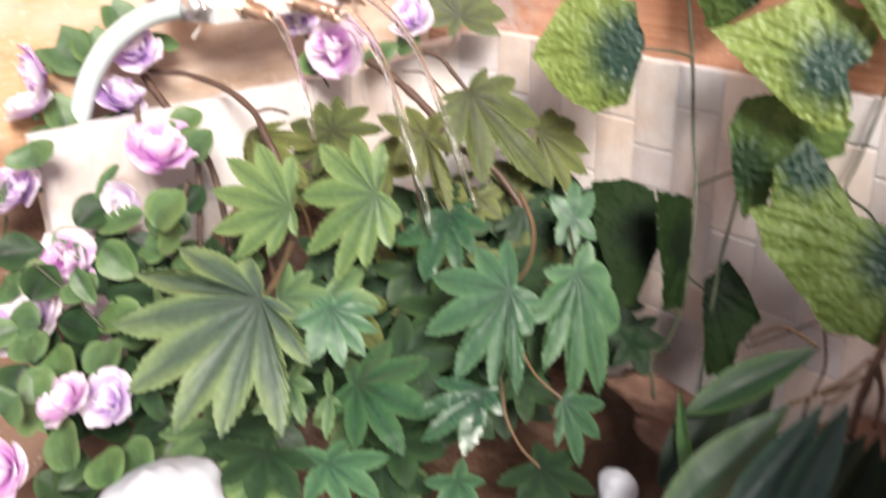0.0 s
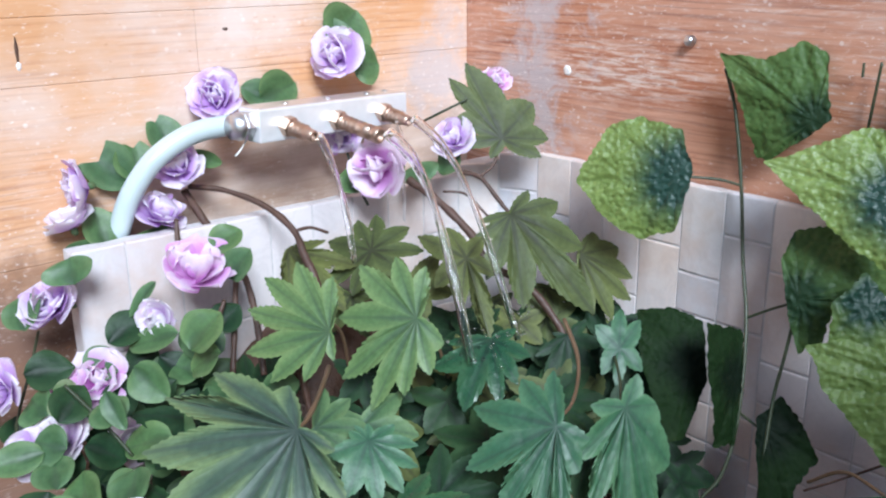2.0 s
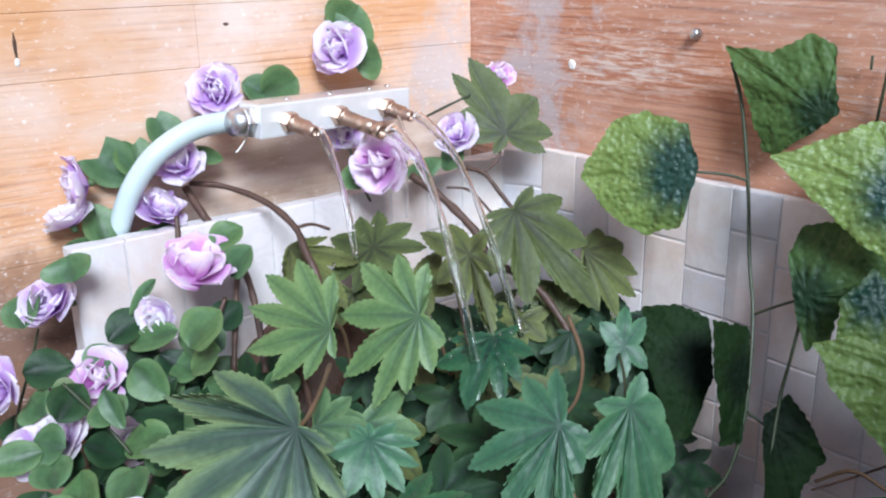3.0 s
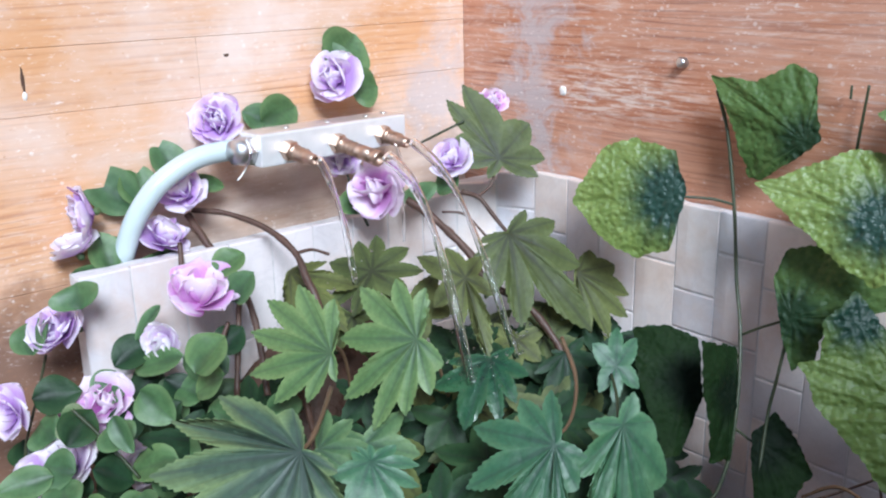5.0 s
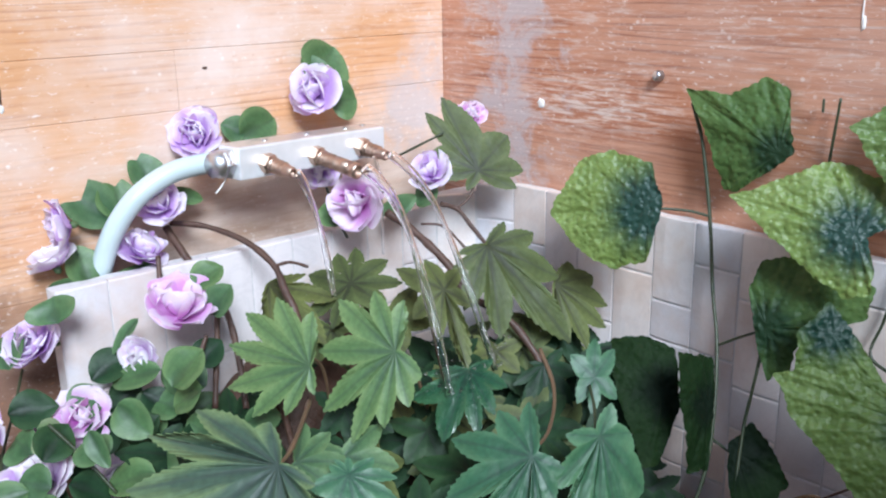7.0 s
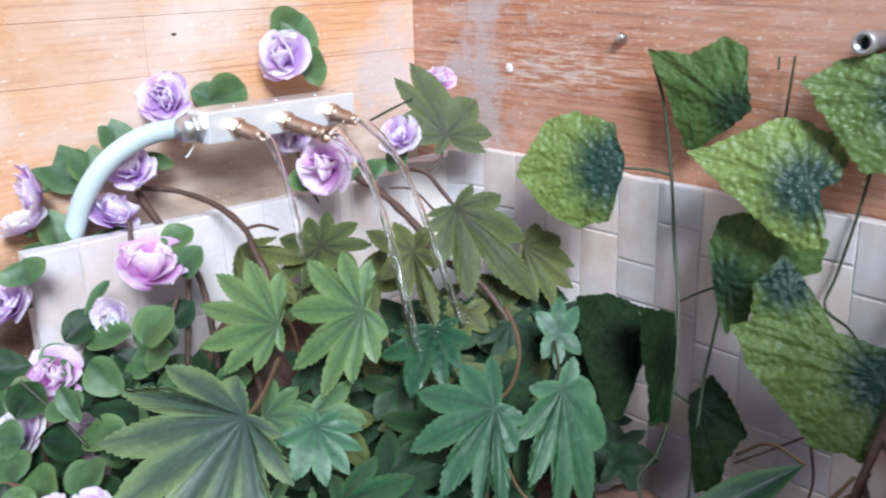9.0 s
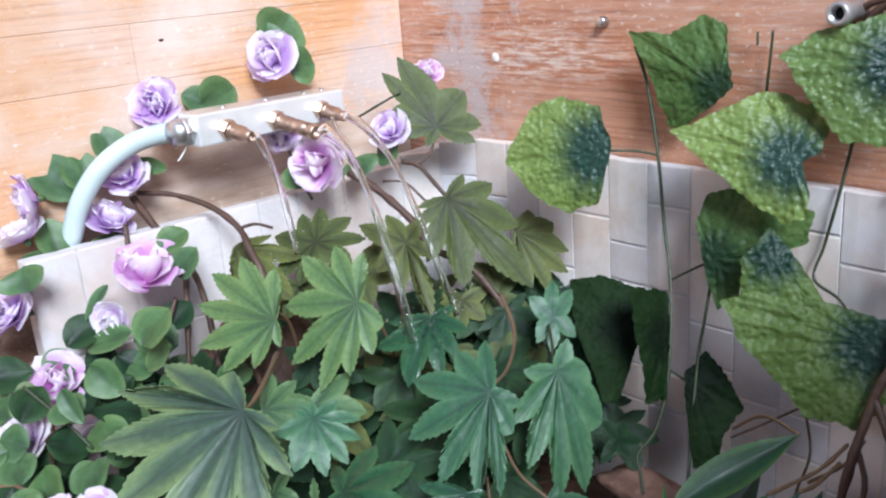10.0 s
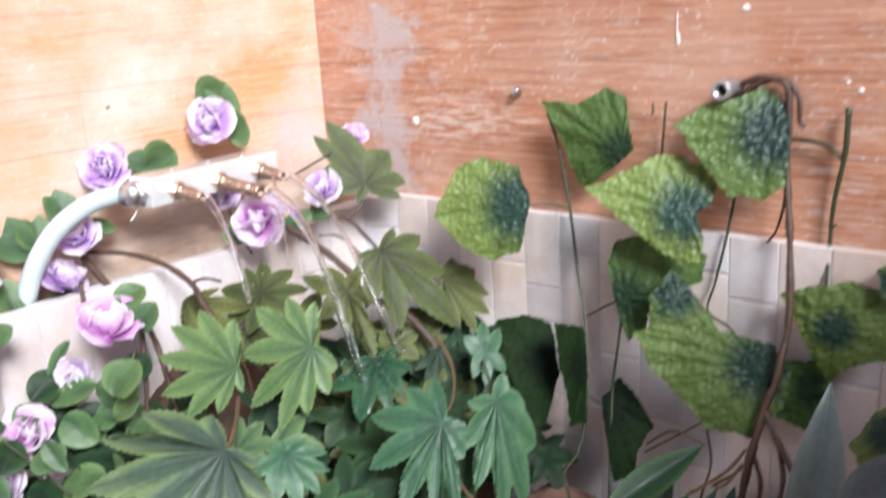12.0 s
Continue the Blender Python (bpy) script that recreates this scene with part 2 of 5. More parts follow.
def leaf_mat(name, body, edge, heart, edge_at, heart_to, rough, glow, puck, puck_scale, spec=0.5, rib=0.45, blotch=0.5, deep=0.0035, ray=0.36):
    """Printed fabric leaf. UV x: 0 on a rib, 1 between ribs; UV y: 0 at the stalk, 1 on the rim."""
    m, nt, b = mat(name)
    uv = nt.nodes.new("ShaderNodeUVMap")
    sep = nt.nodes.new("ShaderNodeSeparateXYZ")
    nt.links.new(uv.outputs[0], sep.inputs[0])
    u, f = sep.outputs[0], sep.outputs[1]
    vec = coords(nt)
    cloud = noise_tex(nt, vec, 45, 4, 0.6)
    ff = math_node(nt, "ADD", f, math_node(nt, "MULTIPLY", math_node(nt, "SUBTRACT", cloud, 0.5), blotch))
    ffu = math_node(nt, "ADD", ff, math_node(nt, "MULTIPLY", math_node(nt, "SUBTRACT", u, 0.42), ray))
    col = ramp(nt, ffu, [(heart_to * 0.45, heart), (heart_to, body), (edge_at - 0.1, body), (min(1.0, edge_at + 0.34), edge)])
    fine = noise_tex(nt, vec, 260, 4)
    col = mixc(nt, 0.35, col, ramp(nt, fine, [(0.3, grey(0.55)), (0.7, grey(1.3))]), "MULTIPLY")
    side = math_node(nt, "SINE", math_node(nt, "SUBTRACT", math_node(nt, "MULTIPLY", f, 62.0), math_node(nt, "MULTIPLY", u, 9.0)))
    col = mixc(nt, 0.22, col, ramp(nt, side, [(0.0, grey(0.78)), (0.35, grey(1.0)), (1.0, grey(1.06))]), "MULTIPLY")
    ribs = math_node(nt, "MULTIPLY", u, f)
    col = mixc(nt, ramp(nt, ribs, [(0.0, grey(rib)), (0.02, grey(rib * 0.75)), (0.09, grey(0))]), col, tuple(0.6 * c + 0.02 for c in heart))
    shade = ramp(nt, random_of(nt), [(0, (0.78, 0.82, 0.8)), (0.5, (1, 1, 1)), (1, (1.2, 1.12, 0.95))])
    col = mixc(nt, 1.0, col, shade, "MULTIPLY")
    nt.links.new(col, b.inputs["Base Color"])
    nt.links.new(ramp(nt, cloud, [(0.3, grey(rough)), (0.7, grey(rough + 0.18))]), b.inputs["Roughness"])
    b.inputs["Specular IOR Level"].default_value = spec
    vor = node(nt, "TexVoronoi", Scale=puck_scale)
    vor.feature = "SMOOTH_F1"
    nt.links.new(vec, vor.inputs["Vector"])
    h = mixc(nt, 0.3, vor.outputs["Distance"], fine)
    bump(nt, b, h, puck, deep)
    tr = nt.nodes.new("ShaderNodeBsdfTranslucent")
    nt.links.new(col, tr.inputs[0])
    mx = nt.nodes.new("ShaderNodeMixShader")
    mx.inputs[0].default_value = glow
    nt.links.new(b.outputs[0], mx.inputs[1])
    nt.links.new(tr.outputs[0], mx.inputs[2])
    nt.links.new(mx.outputs[0], nt.nodes["Material Output"].inputs[0])
    return m


LEAF = {
    "green": leaf_mat("fatsia_green", (0.09, 0.165, 0.068), (0.145, 0.23, 0.095), (0.052, 0.105, 0.05), 0.72, 0.45, 0.4, 0.2, 0.18, 120),
    "dusk": leaf_mat("fatsia_dark_heart", (0.05, 0.088, 0.056), (0.15, 0.215, 0.09), (0.03, 0.056, 0.04), 0.68, 0.4, 0.42, 0.18, 0.18, 120),
    "teal": leaf_mat("fatsia_blue_green", (0.05, 0.13, 0.066), (0.09, 0.19, 0.095), (0.03, 0.086, 0.048), 0.75, 0.4, 0.36, 0.18, 0.25, 120, 0.42),
    "olive": leaf_mat("fatsia_olive", (0.082, 0.1, 0.034), (0.12, 0.145, 0.048), (0.045, 0.052, 0.02), 0.7, 0.4, 0.45, 0.2, 0.2, 120, 0.3),
    # darkened copy of the leaf green: shade between the leaves put into colour
    "deep": leaf_mat("fatsia_shaded_green", (0.016, 0.042, 0.018), (0.028, 0.062, 0.026), (0.009, 0.026, 0.012), 0.7, 0.4, 0.4, 0.15, 0.25, 120, 0.22),
    "wet": leaf_mat("fatsia_wet_green", (0.022, 0.07, 0.034), (0.04, 0.1, 0.045), (0.012, 0.042, 0.022), 0.7, 0.4, 0.2, 0.12, 0.4, 110, 0.5),
    "quilt": leaf_mat("quilted_light_green", (0.15, 0.225, 0.062), (0.185, 0.265, 0.08), (0.016, 0.05, 0.04), 0.95, 0.68, 0.36, 0.2, 0.8, 260, 0.5, 0.08, 0.16, 0.0035, 0.08),
    "quilt_mid": leaf_mat("quilted_olive_green", (0.11, 0.165, 0.04), (0.14, 0.2, 0.055), (0.012, 0.04, 0.026), 0.95, 0.5, 0.4, 0.18, 0.8, 260, 0.35, 0.08, 0.16, 0.0035, 0.08),
    "quilt_dark": leaf_mat("quilted_mid_green", (0.07, 0.125, 0.034), (0.095, 0.155, 0.045), (0.014, 0.036, 0.014), 0.95, 0.5, 0.46, 0.16, 0.7, 260, 0.25, 0.08, 0.2, 0.003, 0.08),
    # near-black copy of the quilted green, with shade put into its colour
    "quilt_shaded": leaf_mat("quilted_shaded_green", (0.01, 0.024, 0.006), (0.017, 0.034, 0.009), (0.004, 0.01, 0.004), 0.95, 0.5, 0.6, 0.06, 0.6, 260, 0.12, 0.08, 0.2, 0.003, 0.08),
    "round": leaf_mat("small_round_leaf", (0.07, 0.14, 0.055), (0.11, 0.19, 0.078), (0.045, 0.098, 0.038), 0.75, 0.4, 0.4, 0.2, 0.15, 140),
    "pale": leaf_mat("pale_sepal", (0.18, 0.25, 0.11), (0.25, 0.3, 0.16), (0.1, 0.17, 0.07), 0.7, 0.4, 0.45, 0.2, 0.15, 140),
    "strap": leaf_mat("strap_leaf_green", (0.018, 0.062, 0.026), (0.05, 0.115, 0.035), (0.012, 0.045, 0.02), 0.8, 0.4, 0.36, 0.1, 0.2, 90, 0.4),
    "strap_light": leaf_mat("strap_leaf_light_green", (0.05, 0.14, 0.05), (0.07, 0.17, 0.06), (0.03, 0.1, 0.04), 0.8, 0.4, 0.36, 0.1, 0.2, 90, 0.4),
    "strap_blue": leaf_mat("strap_leaf_teal", (0.014, 0.042, 0.036), (0.026, 0.066, 0.05), (0.009, 0.03, 0.026), 0.8, 0.4, 0.36, 0.1, 0.2, 90, 0.4),
    # darkened copy of the strap green; the shade low in the fern is in its colour
    "strap_shaded": leaf_mat("strap_leaf_shaded_green", (0.01, 0.026, 0.015), (0.016, 0.036, 0.02), (0.007, 0.02, 0.012), 0.8, 0.4, 0.4, 0.08, 0.2, 90, 0.25),
    "blue": leaf_mat("blue_grey_strap_leaf", (0.15, 0.2, 0.215), (0.18, 0.235, 0.24), (0.11, 0.155, 0.165), 0.8, 0.4, 0.3, 0.1, 0.2, 90, 0.5, 0.0),
}


def petal_mat(name, base, body, rim):
    m, nt, b = mat(name)
    uv = nt.nodes.new("ShaderNodeUVMap")
    sep = nt.nodes.new("ShaderNodeSeparateXYZ")
    nt.links.new(uv.outputs[0], sep.inputs[0])
    vec = coords(nt, (1, 1, 1))
    n = noise_tex(nt, vec, 90, 4)
    f = math_node(nt, "ADD", sep.outputs[1], math_node(nt, "MULTIPLY", math_node(nt, "SUBTRACT", n, 0.5), 0.7))
    shift = math_node(nt, "MULTIPLY", math_node(nt, "SUBTRACT", random_of(nt), 0.5), 0.5)
    f = math_node(nt, "ADD", f, shift)
    col = ramp(nt, f, [(0.0, base), (0.3, body), (0.5, body), (0.86, rim)])
    streak = noise_tex(nt, coords(nt, (90, 8, 1), source="UV"), 1.0, 3)
    col = mixc(nt, 0.3, col, ramp(nt, streak, [(0.3, grey(0.7)), (0.7, grey(1.15))]), "MULTIPLY")
    nt.links.new(col, b.inputs["Base Color"])
    b.inputs["Roughness"].default_value = 0.6
    b.inputs["Sheen Weight"].default_value = 0.25
    bump(nt, b, streak, 0.25, 0.0008)
    tr = nt.nodes.new("ShaderNodeBsdfTranslucent")
    nt.links.new(col, tr.inputs[0])
    mx = nt.nodes.new("ShaderNodeMixShader")
    mx.inputs[0].default_value = 0.4
    nt.links.new(b.outputs[0], mx.inputs[1])
    nt.links.new(tr.outputs[0], mx.inputs[2])
    nt.links.new(mx.outputs[0], nt.nodes["Material Output"].inputs[0])
    return m


PETAL = {
    "lilac": petal_mat("lilac_petal", (0.4, 0.12, 0.56), (0.63, 0.4, 0.78), (0.9, 0.83, 0.92)),
    "pink": petal_mat("pink_violet_petal", (0.56, 0.1, 0.53), (0.74, 0.37, 0.75), (0.91, 0.8, 0.91)),
    "white": petal_mat("white_lilac_petal", (0.55, 0.26, 0.65), (0.78, 0.62, 0.85), (0.93, 0.89, 0.93)),
}


# ---------------------------------------------------------------- mesh helpers
def mesh_of(name, bm, material, smooth=True):
    me = bpy.data.meshes.new(name)
    bm.to_mesh(me)
    bm.free()
    me.materials.append(material)
    for p in me.polygons:
        p.use_smooth = smooth
    return me


def part(name, bm, material, parent, label="", smooth=True):
    ob = new(name, mesh_of(name, bm, material, smooth))
    ob.parent = parent
    return tagged(ob, label)


def thing(name, place, label, category, group="", kind=""):
    ob = new(name)
    ob.location = place
    ob.empty_display_size = 0.02
    return tagged(ob, label, category, group, kind)


def local(parent, p):
    return Vector(p) - parent.location


def box(lo, hi, bevel=0.0, segments=2):
    bm = bmesh.new()
    bmesh.ops.create_cube(bm, size=1)
    lo, hi = Vector(lo), Vector(hi)
    for v in bm.verts:
        v.co = Vector([(lo[i] + hi[i]) / 2 + v.co[i] * (hi[i] - lo[i]) for i in range(3)])
    if bevel:
        bmesh.ops.bevel(bm, geom=bm.edges[:], offset=bevel, segments=segments, affect="EDGES", profile=0.6)
    return bm


def catmull(points, steps=8):
    ps = [Vector(p) for p in points]
    ps = [ps[0] * 2 - ps[1]] + ps + [ps[-1] * 2 - ps[-2]]
    out = []
    for a, b, c, d in zip(ps, ps[1:], ps[2:], ps[3:]):
        for k in range(steps):
            t = k / steps
            out.append(0.5 * ((2 * b) + (c - a) * t + (2 * a - 5 * b + 4 * c - d) * t * t + (3 * b - a - 3 * c + d) * t ** 3))
    out.append(ps[-2])
    return out


def tube(points, radii, sides=10, wobble=0.0, steps=8, bm=None):
    """A round tube through the points; radii: one number or start and end."""
    bm = bm or bmesh.new()
    path = catmull(points, steps)
    r0, r1 = radii if isinstance(radii, tuple) else (radii, radii)
    rings, up = [], Vector((0.31, 0.17, 0.93))
    for i, p in enumerate(path):
        d = (path[min(i + 1, len(path) - 1)] - path[max(i - 1, 0)]).normalized()
        side = d.cross(up).normalized()
        top = side.cross(d)
        r = r0 + (r1 - r0) * i / (len(path) - 1)
        r *= 1 + wobble * noise.noise(p * 90)
        ring = []
        for k in range(sides):
            a = 2 * math.pi * k / sides
            rr = r * (1 + wobble * 0.6 * noise.noise(p * 300 + Vector((k, 0, 0))))
            ring.append(bm.verts.new(p + (side * math.cos(a) + top * math.sin(a)) * rr))
        rings.append(ring)
    for a, b in zip(rings, rings[1:]):
        for k in range(sides):
            bm.faces.new((a[k], a[(k + 1) % sides], b[(k + 1) % sides], b[k]))
    bm.faces.new(rings[0][::-1])
    bm.faces.new(rings[-1])
    return bm


def turned(profile, sides=24, m=Matrix()):
    """A lathe form about local x; profile: (x, radius) pairs. sides 6 gives a hexagon."""
    bm = bmesh.new()
    rings = []
    for x, r in profile:
        rings.append([bm.verts.new(m @ Vector((x, r * math.cos(2 * math.pi * k / sides), r * math.sin(2 * math.pi * k / sides)))) for k in range(sides)])
    for a, b in zip(rings, rings[1:]):
        for k in range(sides):
            bm.faces.new((a[k], a[(k + 1) % sides], b[(k + 1) % sides], b[k]))
    bm.faces.new(rings[0][::-1])
    bm.faces.new(rings[-1])
    bmesh.ops.recalc_face_normals(bm, faces=bm.faces[:])
    return bm


def along_x(origin, direction, up=(0, 0, 1)):
    x = Vector(direction).normalized()
    y = Vector(up).cross(x).normalized()
    z = x.cross(y)
    m = Matrix((x, y, z)).transposed().to_4x4()
    return Matrix.Translation(origin) @ m


def frame_of(base, axis, normal):
    """Leaf frame: local x along the leaf's axis, z along its normal, origin at the stalk."""
    z = Vector(normal).normalized()
    x = Vector(axis)
    x = (x - z * x.dot(z)).normalized()
    m = Matrix((x, z.cross(x), z)).transposed().to_4x4()
    return Matrix.Translation(base) @ m


def toothed_side(valley, tip, bulge, teeth, depth, steps, rnd):
    """The rim of half a lobe from its cleft to its tip: bellied, with teeth that point towards the tip."""
    span = tip - valley
    side = Vector((span.y, -span.x, 0)).normalized()
    if side.dot(valley) < 0:
        side = -side
    c1, c2 = valley + span * 0.34 + side * span.length * bulge, valley + span * 0.72 + side * span.length * bulge * 0.85
    size = depth * rnd.uniform(0.8, 1.2)
    pts = []
    for k in range(steps):
        t = k / steps
        q = valley * (1 - t) ** 3 + c1 * 3 * t * (1 - t) ** 2 + c2 * 3 * t * t * (1 - t) + tip * t ** 3
        saw = (t * teeth) % 1.0
        q = q + side * size * (saw - 0.5) * min(1.0, 3.0 * t)
        pts.append((q, 1 - t))
    return pts


def fan_mesh(name, rim, material, rings, lift, reach=None):
    """Rings of quads from the stalk out to the rim. UV x: rib phase; UV y: 0 at the stalk, 1 on the rim."""
    bm = bmesh.new()
    layer = bm.loops.layers.uv.new("UVMap")
    centre = bm.verts.new((0, 0, 0))
    info = {centre: (0.0, 0.0)}
    rows = []
    for k in range(1, rings + 1):
        f = k / rings
        row = []
        for p, v in rim:
            q = p * f
            vert = bm.verts.new((q.x, q.y, lift(q, f, v)))
            info[vert] = (v, f if reach is None else min(1.0, q.length / reach))
            row.append(vert)
        rows.append(row)
    m = len(rim)
    for i in range(m):
        j = (i + 1) % m
        bm.faces.new((centre, rows[0][i], rows[0][j]))
        for a, b in zip(rows, rows[1:]):
            bm.faces.new((a[i], b[i], b[j], a[j]))
    for face in bm.faces:
        for loop in face.loops:
            loop[layer].uv = info[loop.vert]
    return mesh_of(name, bm, material)


def polar(degrees, length):
    return Vector((math.cos(degrees), math.sin(degrees), 0)) * length


def lobed_mesh(lobes, material, seed, fine=True):
    """A palmate leaf. lobes, anticlockwise: (degrees, millimetres) of a tip about the stalk and, if given, of the cleft after it."""
    rnd = random.Random(seed)
    tips = [(radians(l[0]), l[1] * 0.001, l[2] * 0.001 if len(l) > 2 else None) for l in lobes]
    n = len(tips)
    mean = sum(t[1] for t in tips) / n
    valleys = []
    for i, (a, l, cleft) in enumerate(tips):
        b, lb, _ = tips[(i + 1) % n]
        gap = (b - a) % (2 * math.pi)
        if i == n - 1 or not cleft:
            wide = max(0.0, min(1.0, (gap - radians(62)) / radians(70)))
            cleft = 0.66 * min(l, lb) * (1 - 0.86 * wide)
        valleys.append(polar(a + gap / 2, cleft * 0.94))
    rim, steps = [], 24 if fine else 12
    for i, (a, l, _) in enumerate(tips):
        tip = polar(a, l)
        for side, valley in ((-1, valleys[i - 1]), (1, valleys[i])):
            size = (tip - valley).length
            teeth = max(3, min(8, round(size / 0.0046)))
            turn = abs(valley.angle(tip, 0.0))
            pts = toothed_side(valley, tip, 0.17 * min(1.0, turn / radians(17)), teeth, min(0.0021, 0.05 * size), steps, rnd)
            rim += pts + [(tip, 0.0)] if side == -1 else pts[:0:-1]
    offs = Vector((rnd.random() * 9, rnd.random() * 9, rnd.random() * 9))
    roll = rnd.uniform(-0.05, 0.05)

    def lift(p, f, v):
        r = p.length
        z = -0.075 * r * r / mean + 0.02 * mean * f * (v * v * (3 - 2 * v) - 0.45) + roll * p.y
        return z + 0.045 * mean * noise.noise(p / mean * 1.6 + offs) * (0.2 + f) + 0.0006 * noise.noise(p * 210 + offs) * f

    return fan_mesh("leaf", rim, material, 8 if fine else 6, lift)


def heart_mesh(points, material, seed):
    """A quilted leaf with a crenate rim. points, anticlockwise: (degrees, millimetres) of the ends of its ribs about the stalk."""
    rnd = random.Random(seed)
    tips = [(radians(a), l * 0.001) for a, l in sorted(points)]
    n = len(tips)
    reach = sorted(l for _, l in tips)[-max(2, n // 3):][0]
    rim = []
    for i, (a, l) in enumerate(tips):
        b, lb = tips[(i + 1) % n]
        gap = (b - a) % (2 * math.pi)
        p, q = polar(a, l), polar(b, lb)
        mid = polar(a + gap / 2, 0.14 * reach) if gap > radians(125) else (p + q) * 0.5 * rnd.uniform(0.965, 1.005)
        for k in range(24):
            t = k / 24
            w = p * (1 - t) ** 2 + (mid * 2 - (p + q) * 0.5) * 2 * t * (1 - t) + q * t * t
            span = (q - p).length
            saw = (t * max(2, round(span / 0.0055))) % 1.0
            w = w * (1 + 0.001 * (math.sin(math.pi * saw) - 0.6) / max(0.012, w.length))
            w = w + polar(a + gap * t, 0.0016) * noise.noise(w * 130 + Vector((seed, 0, 0)))
            rim.append((w, 1 - abs(2 * t - 1) if gap < radians(125) else 1.0))
    offs = Vector((rnd.random() * 9, rnd.random() * 9, rnd.random() * 9))

    def lift(p, f, v):
        r = p.length
        z = -0.1 * r * r / reach + 0.12 * r * r / reach * math.cos(2 * math.atan2(p.y, p.x) + 0.4)
        z += 0.04 * reach * min(1.0, r / reach) * (v - 0.4) + 0.05 * reach * noise.noise(p / reach * 1.9 + offs)
        return z + 0.0011 * noise.noise(p * 230 + offs) * min(1.0, 3 * f) + 0.00025 * math.sin(r * 1150 + 3 * v) * f

    return fan_mesh("leaf", rim, material, 16, lift, reach)


COUNT = [0]


def place_leaf(parent, base, axis, normal, me, label):
    ob = new("leaf", me)
    ob.parent = parent
    ob.matrix_basis = frame_of(local(parent, base), axis, normal)
    return tagged(ob, label)


def fatsia_leaf(parent, base, axis, normal, lobes, tone, label="", fine=True):
    COUNT[0] += 1
    return place_leaf(parent, base, axis, normal, lobed_mesh(lobes, LEAF[tone], COUNT[0], fine), label)


def quilted_leaf(parent, base, axis, normal, points, tone, label=""):
    COUNT[0] += 1
    return place_leaf(parent, base, axis, normal, heart_mesh(points, LEAF[tone], COUNT[0]), label)


def oval_mesh(length, width, material, fold=0.25, droop=0.2, tip=0.55, wave=0.0, cols=9, rows=14, blunt=0.75):
    """A simple leaf along local x with a midrib."""
    bm = bmesh.new()
    layer = bm.loops.layers.uv.new("UVMap")
    grid = []
    for i in range(rows + 1):
        s = i / rows
        w = width / 2 * (math.sin(math.pi * s ** tip) ** blunt if 0 < s < 1 else 0.02)
        line = []
        for j in range(cols):
            c = 2 * j / (cols - 1) - 1
            z = fold * abs(c) * w - droop * length * s * s + wave * width * math.sin(9 * s + 2 * c) * abs(c)
            v = bm.verts.new((s * length, c * w, z))
            line.append((v, abs(c), max(abs(c), s * 0.9)))
        grid.append(line)
    for i in range(rows):
        for j in range(cols - 1):
            q = (grid[i][j], grid[i + 1][j], grid[i + 1][j + 1], grid[i][j + 1])
            face = bm.faces.new([a[0] for a in q])
            for loop, a in zip(face.loops, q):
                loop[layer].uv = (a[1], a[2])
    return mesh_of("leaf", bm, material)


def oval_leaf(parent, base, tip, normal, width, tone, label="", fold=0.3, droop=0.12, shape=0.75, wave=0.03):
    base, tip = Vector(base), Vector(tip)
    ob = new("leaf", oval_mesh((tip - base).length, width, LEAF[tone], fold, droop, shape, wave, blunt=0.56 if tone in ("round", "pale") else 0.75))
    ob.parent = parent
    ob.matrix_basis = frame_of(local(parent, base), tip - base, normal)
    return tagged(ob, label)


def petal_mesh(material, seed, closed):
    """A rounded silk petal along local x: a spoon that closes over the heart, or an open one with a wavy rim."""
    rnd = random.Random(seed)
    bm = bmesh.new()
    layer = bm.loops.layers.uv.new("UVMap")
    rows, cols, grid = 10, 11, []
    ph, ruffle = rnd.random() * 6, rnd.uniform(0.03, 0.08)
    hook, trough = (rnd.uniform(0.5, 0.75), 0.75) if closed else (rnd.uniform(0.2, 0.4), 0.4)
    tilt, wide = rnd.uniform(-0.12, 0.12), rnd.uniform(0.56, 0.7)
    for i in range(rows + 1):
        s = 1 - (1 - i / rows) ** 1.5
        w = wide * (0.3 + 0.7 * math.sin(min(1.0, s * 1.35) * math.pi / 2))
        if s > 0.5:
            w *= max(0.02, 1 - ((s - 0.5) / 0.5) ** 2.8) ** 0.5
        line = []
        for j in range(cols):
            c = 2 * j / (cols - 1) - 1
            x = s * (1 - 0.05 * c * c) + 0.025 * s * s * math.sin(4 * c + ph) - (0.22 * s ** 4 if closed else 0.0)
            z = hook * s * s + trough * c * c * w * w * 1.2
            if not closed:
                z -= 0.5 * max(0.0, s - 0.7) ** 1.5
            z += ruffle * s * s * math.sin(3.6 * c + ph) + tilt * c * s * 0.4
            line.append((bm.verts.new((x, c * w, z)), (c + 1) / 2, s))
        grid.append(line)
    for i in range(rows):
        for j in range(cols - 1):
            q = (grid[i][j], grid[i + 1][j], grid[i + 1][j + 1], grid[i][j + 1])
            face = bm.faces.new([a[0] for a in q])
            for loop, a in zip(face.loops, q):
                loop[layer].uv = (a[1], a[2])
    return mesh_of("petal", bm, material)


PETALS = {(k, c): [petal_mesh(m, n + 20 * c, c) for n in range(7)] for k, m in PETAL.items() for c in (False, True)}


